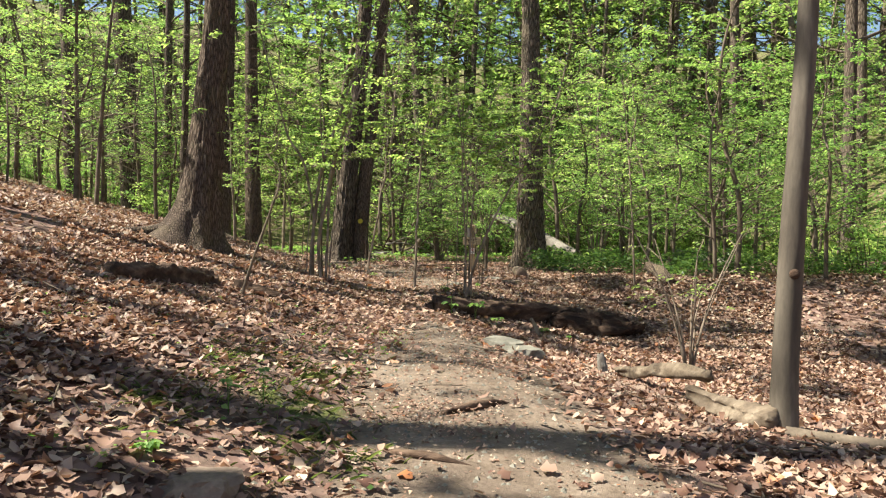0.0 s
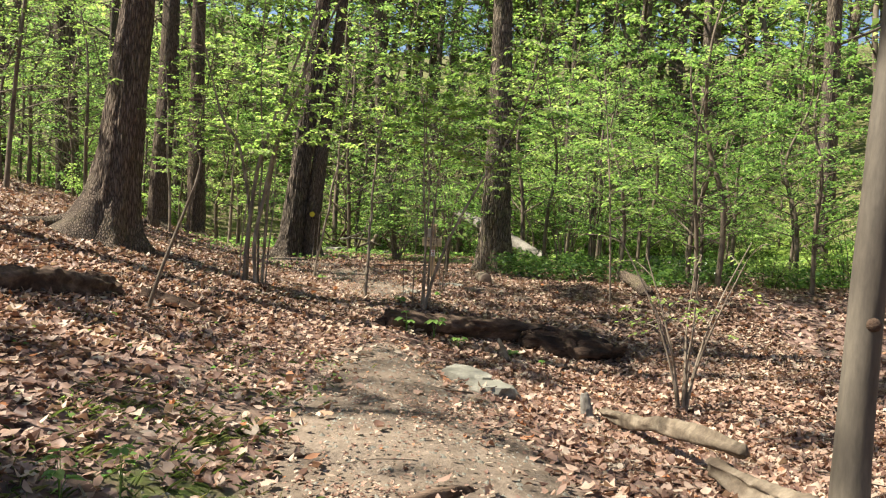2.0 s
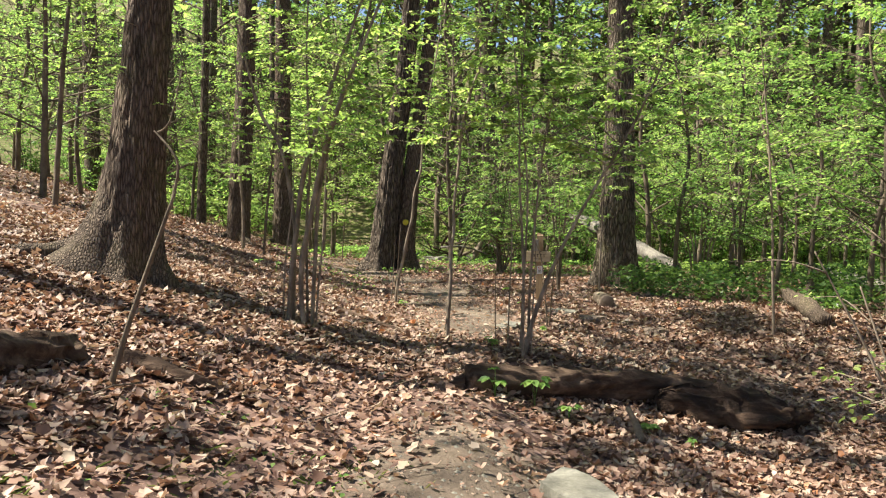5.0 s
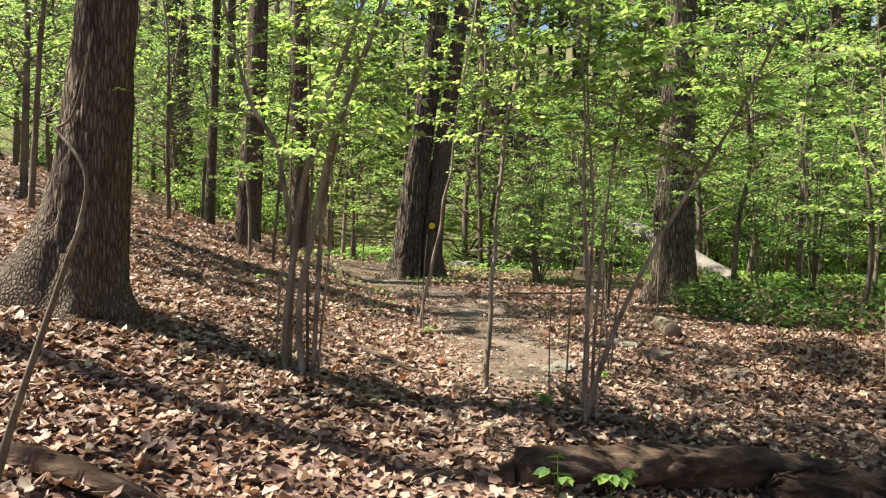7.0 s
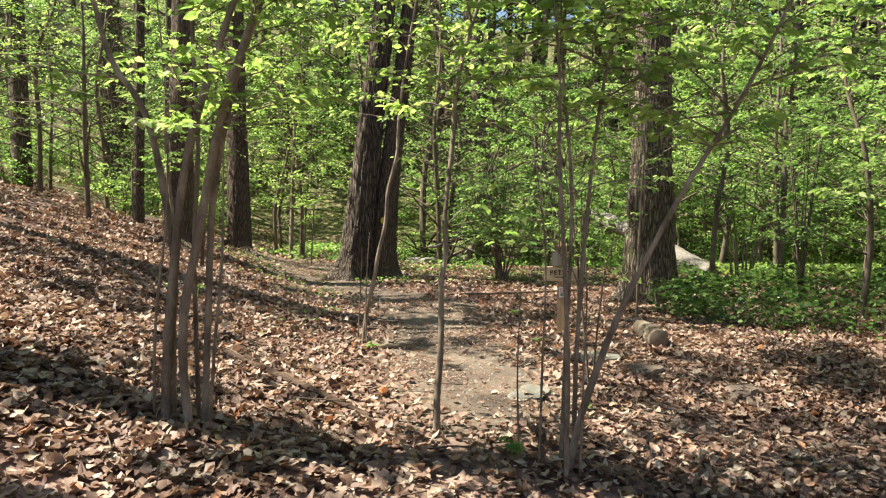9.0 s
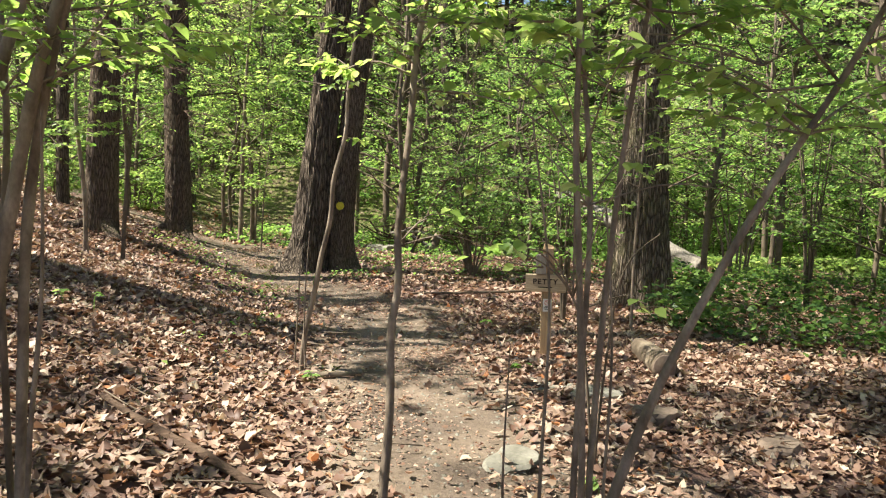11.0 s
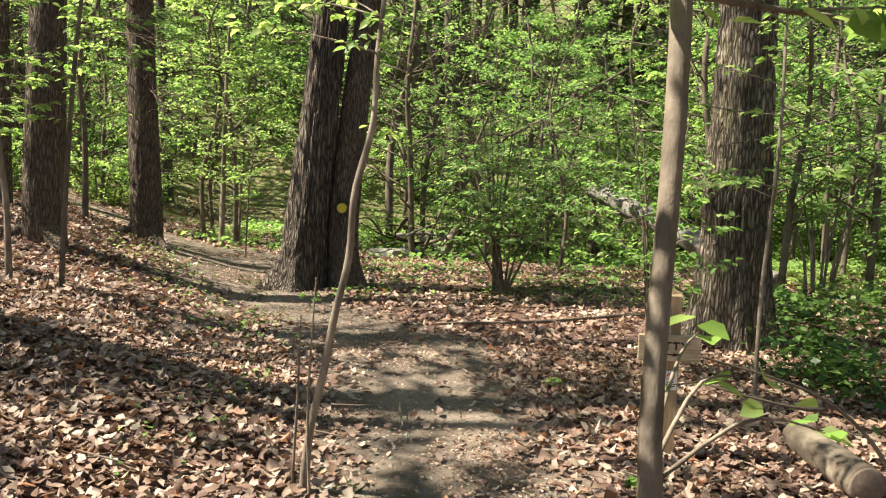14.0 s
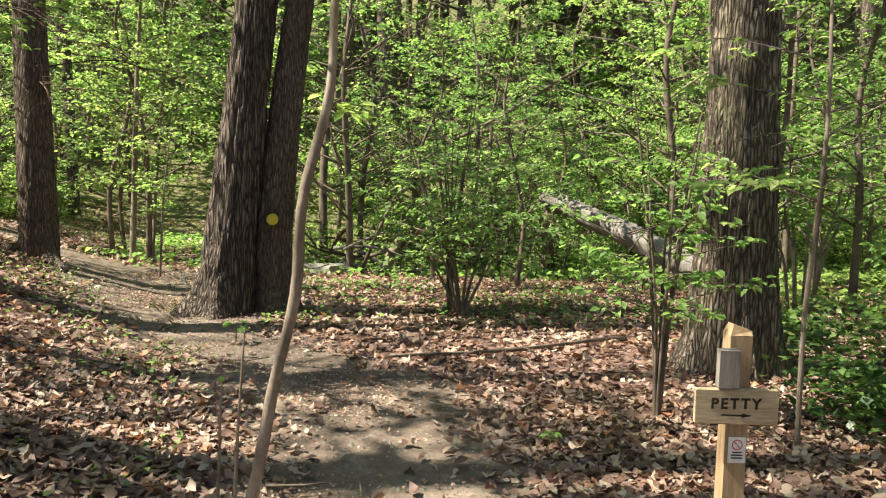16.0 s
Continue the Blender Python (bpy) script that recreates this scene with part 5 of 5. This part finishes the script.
def seedling(x, y, n, size, h, seed, label="bright green seedling with broad leaves", mat_=None):
    rng = np.random.default_rng(seed)
    t = tagged(empty("seedling", x, y, gz(x, y)), label, "seedling")
    b, c = Build(), Build()
    base, way = [], []
    for k in range(n):
        az, hh = rng.uniform(0, 6.28), h * rng.uniform(0.6, 1.1)
        e = np.array([math.cos(az) * size * 0.5, math.sin(az) * size * 0.5, hh])
        tube(b, spline([(0, 0, -0.02), (e[0] * 0.3, e[1] * 0.3, hh * 0.7), e], 6), [0.003, 0.002, 0.0012], 4)
        for m in (-0.8, 0, 0.8):
            base.append(e)
            way.append((math.cos(az + m), math.sin(az + m), -0.1))
    part("stalk", b, M_MID, t)
    leaf_blades(c, base, way, np.array([0, 0, 1.0]) + rng.normal(0, 0.2, (len(base), 3)), rng.uniform(0.7, 1.1, len(base)) * size, 0.7, True)
    part("foliage", c, mat_ or M_MID, t)


for k, (x, y, n, s, h) in enumerate(((-1.2, 4.55, 4, 0.07, 0.22), (-1.05, 4.75, 3, 0.06, 0.25), (-1.35, 3.75, 6, 0.06, 0.1), (0.12, 9.8, 4, 0.09, 0.2), (0.42, 9.9, 5, 0.1, 0.25), (0.68, 9.85, 3, 0.08, 0.12), (1.3, 9.95, 8, 0.06, 0.1),
                                     (0.05, 11.2, 6, 0.07, 0.12), (0.6, 12.2, 5, 0.06, 0.1), (-2.3, 19.2, 6, 0.09, 0.2), (0.35, 14.6, 4, 0.07, 0.06), (-3.3, 14.4, 3, 0.06, 0.18), (-3.1, 14.5, 2, 0.06, 0.16), (-1.2, 13.9, 5, 0.05, 0.12), (1.6, 9.9, 4, 0.05, 0.08), (0.1, 16.3, 5, 0.05, 0.1), (2.0, 11.3, 5, 0.06, 0.1))):
    seedling(x, y, n, s, h, 70 + k)


def grass(spots_, label, length):
    base = []
    for x, y, r, m in spots_:
        q = rng.normal(0, r, (m, 2))
        base.append(np.stack([x + q[:, 0], y + q[:, 1]], 1))
    p = np.concatenate(base)
    n = len(p)
    az = rng.uniform(0, 6.28, n)
    o = np.stack([p[:, 0], p[:, 1], height(p[:, 0], p[:, 1]) - 0.01], 1)
    b = Build()
    leaf_blades(b, o, np.stack([np.cos(az) * 0.7, np.sin(az) * 0.7, rng.uniform(0.4, 1.3, n)], 1), np.stack([-np.cos(az), -np.sin(az), np.ones(n)], 1), rng.uniform(0.5, 1.2, n) * length, 0.042, True, 0.1, 0.45)
    return tagged(part("grass", b, M_GRASS), label, "grass", kind="stuff")


tufts = [(rng.uniform(-1.7, -0.45), rng.uniform(4.0, 8.2), rng.uniform(0.05, 0.14), int(rng.integers(20, 60))) for k in range(32)] + [(-1.45, 14.1, 0.12, 120), (-1.2, 14.3, 0.08, 60), (-0.85, 4.95, 0.22, 120), (-0.9, 6.9, 0.2, 80), (-0.6, 4.1, 0.2, 120)]
tufts += [(rng.uniform(-3.6, -2.6), rng.uniform(17, 21.5), 0.15, 60) for k in range(10)] + [(rng.uniform(-0.5, 2.0), rng.uniform(19.8, 21.5), 0.2, 60) for k in range(12)]
grass(tufts, "thin grass tufts beside the trail", 0.085)
grass([(rng.uniform(5, 13), rng.uniform(21, 30), 0.6, 160) for k in range(34)], "pale sunlit grass in the clearing", 0.25)

# ---- fallen leaves ----
OUTLINES = [[(0, -1), (0.7, -0.6), (0.5, -0.05), (0.95, 0.35), (0.0, 1.0), (-0.9, 0.3), (-0.5, -0.1), (-0.7, -0.65)],
            [(0, -1), (0.45, -0.35), (0.5, 0.4), (0.0, 1.05), (-0.5, 0.35), (-0.42, -0.4)]]


def fallen_leaves(n, region, dens, size, label, flat=0.42, lift=0.02):
    p = in_region(rng, n, *region, dens)
    z = height(p[:, 0], p[:, 1])
    for k in range(n):
        x, y = p[k]
        z[k] += 0.035 * noise.noise((x * 0.9, y * 0.9, 0.3)) + 0.016 * noise.noise((x * 3.1, y * 3.1, 4.0))
    z += lift + rng.uniform(-0.008, 0.025, n)
    nrm = unit(np.array([0, 0, 1.0]) + rng.normal(0, flat, (n, 3)) * [1, 1, 0.3])
    az = rng.uniform(0, 6.28, n)
    u = unit(np.cross(nrm, np.stack([np.cos(az), np.sin(az), np.zeros(n)], 1)))
    w = np.cross(nrm, u)
    s = rng.uniform(0.55, 1.3, n) * size
    cu, cw = rng.normal(0.15, 0.5, n), rng.normal(0, 0.5, n)
    b = Build()
    for m, outline in enumerate(OUTLINES):
        sel = np.arange(n) % 2 == m
        o = np.array(outline + [(0.0, 0.05)])
        k = len(outline)
        a = o[None, :, 0] * s[sel][:, None] * rng.uniform(0.7, 1.1, sel.sum())[:, None]
        c = o[None, :, 1] * s[sel][:, None]
        q = (cu[sel][:, None] * a * a + cw[sel][:, None] * c * c) / s[sel][:, None]
        v = np.stack([p[sel, 0], p[sel, 1], z[sel]], 1)[:, None, :] + a[..., None] * u[sel][:, None] + c[..., None] * w[sel][:, None] + q[..., None] * nrm[sel][:, None]
        inner = np.array([[i, (i + 2) % k, k] for i in range(0, k, 2)])
        f = np.concatenate([np.array([[i, i + 1, (i + 2) % k] for i in range(0, k, 2)]), inner])
        b.put(v, (np.arange(sel.sum())[:, None, None] * (k + 1) + f[None]).reshape(-1, 3))
    return tagged(part("leaf_litter", b, M_LITTER, smooth=True), label, "fallen leaves", kind="stuff")


def litter_amount(x, y):
    base = (1 - 0.985 * trail(x, y)) * (1 - 0.8 * np.clip(green(x, y), 0, 1))
    worn = 0.55 * nearness([(q[0] - 0.5, q[1], q[2] + 0.8) for q in TRAIL[:4]], x, y, 0.6)
    return np.clip(base * (1 - worn), 0.012, 1)


fallen_leaves(42000, (-4.5, 5.0, 2.8, 10.0), litter_amount, 0.037, "thick brown leaf litter near the start of the trail", 0.33)
fallen_leaves(54000, (-6.0, 5.5, 10.0, 17.5), litter_amount, 0.038, "thick brown leaf litter on the bank and by the sign", 0.33)
fallen_leaves(20000, (-8.0, 6.0, 17.5, 25.0), litter_amount, 0.043, "brown leaf litter under the oaks", 0.34)
fallen_leaves(9000, (5.0, 11.0, 4.0, 18.0), litter_amount, 0.05, "brown leaf litter away from the trail", 0.34)
fallen_leaves(8000, (-14.0, -4.5, 5.0, 22.0), litter_amount, 0.05, "brown leaf litter high on the bank", 0.36)
fallen_leaves(4000, (-16.0, -4.5, 21.5, 33.0), lambda x, y: 1 - trail(x, y), 0.06, "brown leaf litter beyond the bend", 0.36)
fallen_leaves(16000, (-4.5, 5.0, 2.8, 24.0), lambda x, y: trail(x, y) * (0.08 + 0.92 * patchy(x * 1.7, y * 1.7) ** 3), 0.013, "crumbled leaf scraps trodden into the trail", 0.2, 0.008)


def pebbles(n):
    p = in_region(rng, n, -4.5, 5, 2.8, 24, lambda x, y: trail(x, y))
    z = height(p[:, 0], p[:, 1]) + np.array([0.035 * noise.noise((x * 0.9, y * 0.9, 0.3)) + 0.016 * noise.noise((x * 3.1, y * 3.1, 4.0)) for x, y in p])
    s = rng.uniform(0.5, 1.0, n) ** 3 * 0.028
    o = np.array([(1, 0, 0), (0.3, 0.9, 0), (-0.8, 0.5, 0), (-0.7, -0.6, 0), (0.4, -0.8, 0), (0.1, 0.1, 0.6)])
    az = rng.uniform(0, 6.28, n)
    c, q = np.cos(az)[:, None], np.sin(az)[:, None]
    k = o[None] * s[:, None, None] * rng.uniform(0.6, 1.2, (n, 6, 1))
    v = np.stack([p[:, :1] + k[..., 0] * c - k[..., 1] * q, p[:, 1:] + k[..., 0] * q + k[..., 1] * c, z[:, None] - 0.003 + k[..., 2]], -1)
    f = np.array([[i, (i + 1) % 5, 5] for i in range(5)])
    b = Build().put(v, (np.arange(n)[:, None, None] * 6 + f[None]).reshape(-1, 3))
    return tagged(part("gravel", b, M_STONE, smooth=False), "scattered small stones bedded in the trail", "gravel", kind="stuff")


pebbles(9000)


def twig_scatter(n):
    b = Build()
    p = in_region(rng, n, -5, 5, 3, 22, lambda x, y: 0.25 + 0.75 * litter_amount(x, y))
    for x, y in p:
        az, L, r = rng.uniform(0, 6.28), rng.uniform(0.08, 0.5), rng.uniform(0.002, 0.007)
        q = [(x + math.cos(az) * L * u + rng.normal(0, 0.012), y + math.sin(az) * L * u + rng.normal(0, 0.012)) for u in (-0.5, 0, 0.5)]
        tube(b, [(u, v, gz(u, v) + 0.045 + rng.uniform(-0.01, 0.02)) for u, v in q], [r, r * 0.9, r * 0.5], 4)
    return tagged(part("twig_litter", b, M_STEM), "small dead twigs scattered over the leaf litter", "twigs", kind="stuff")


twig_scatter(700)
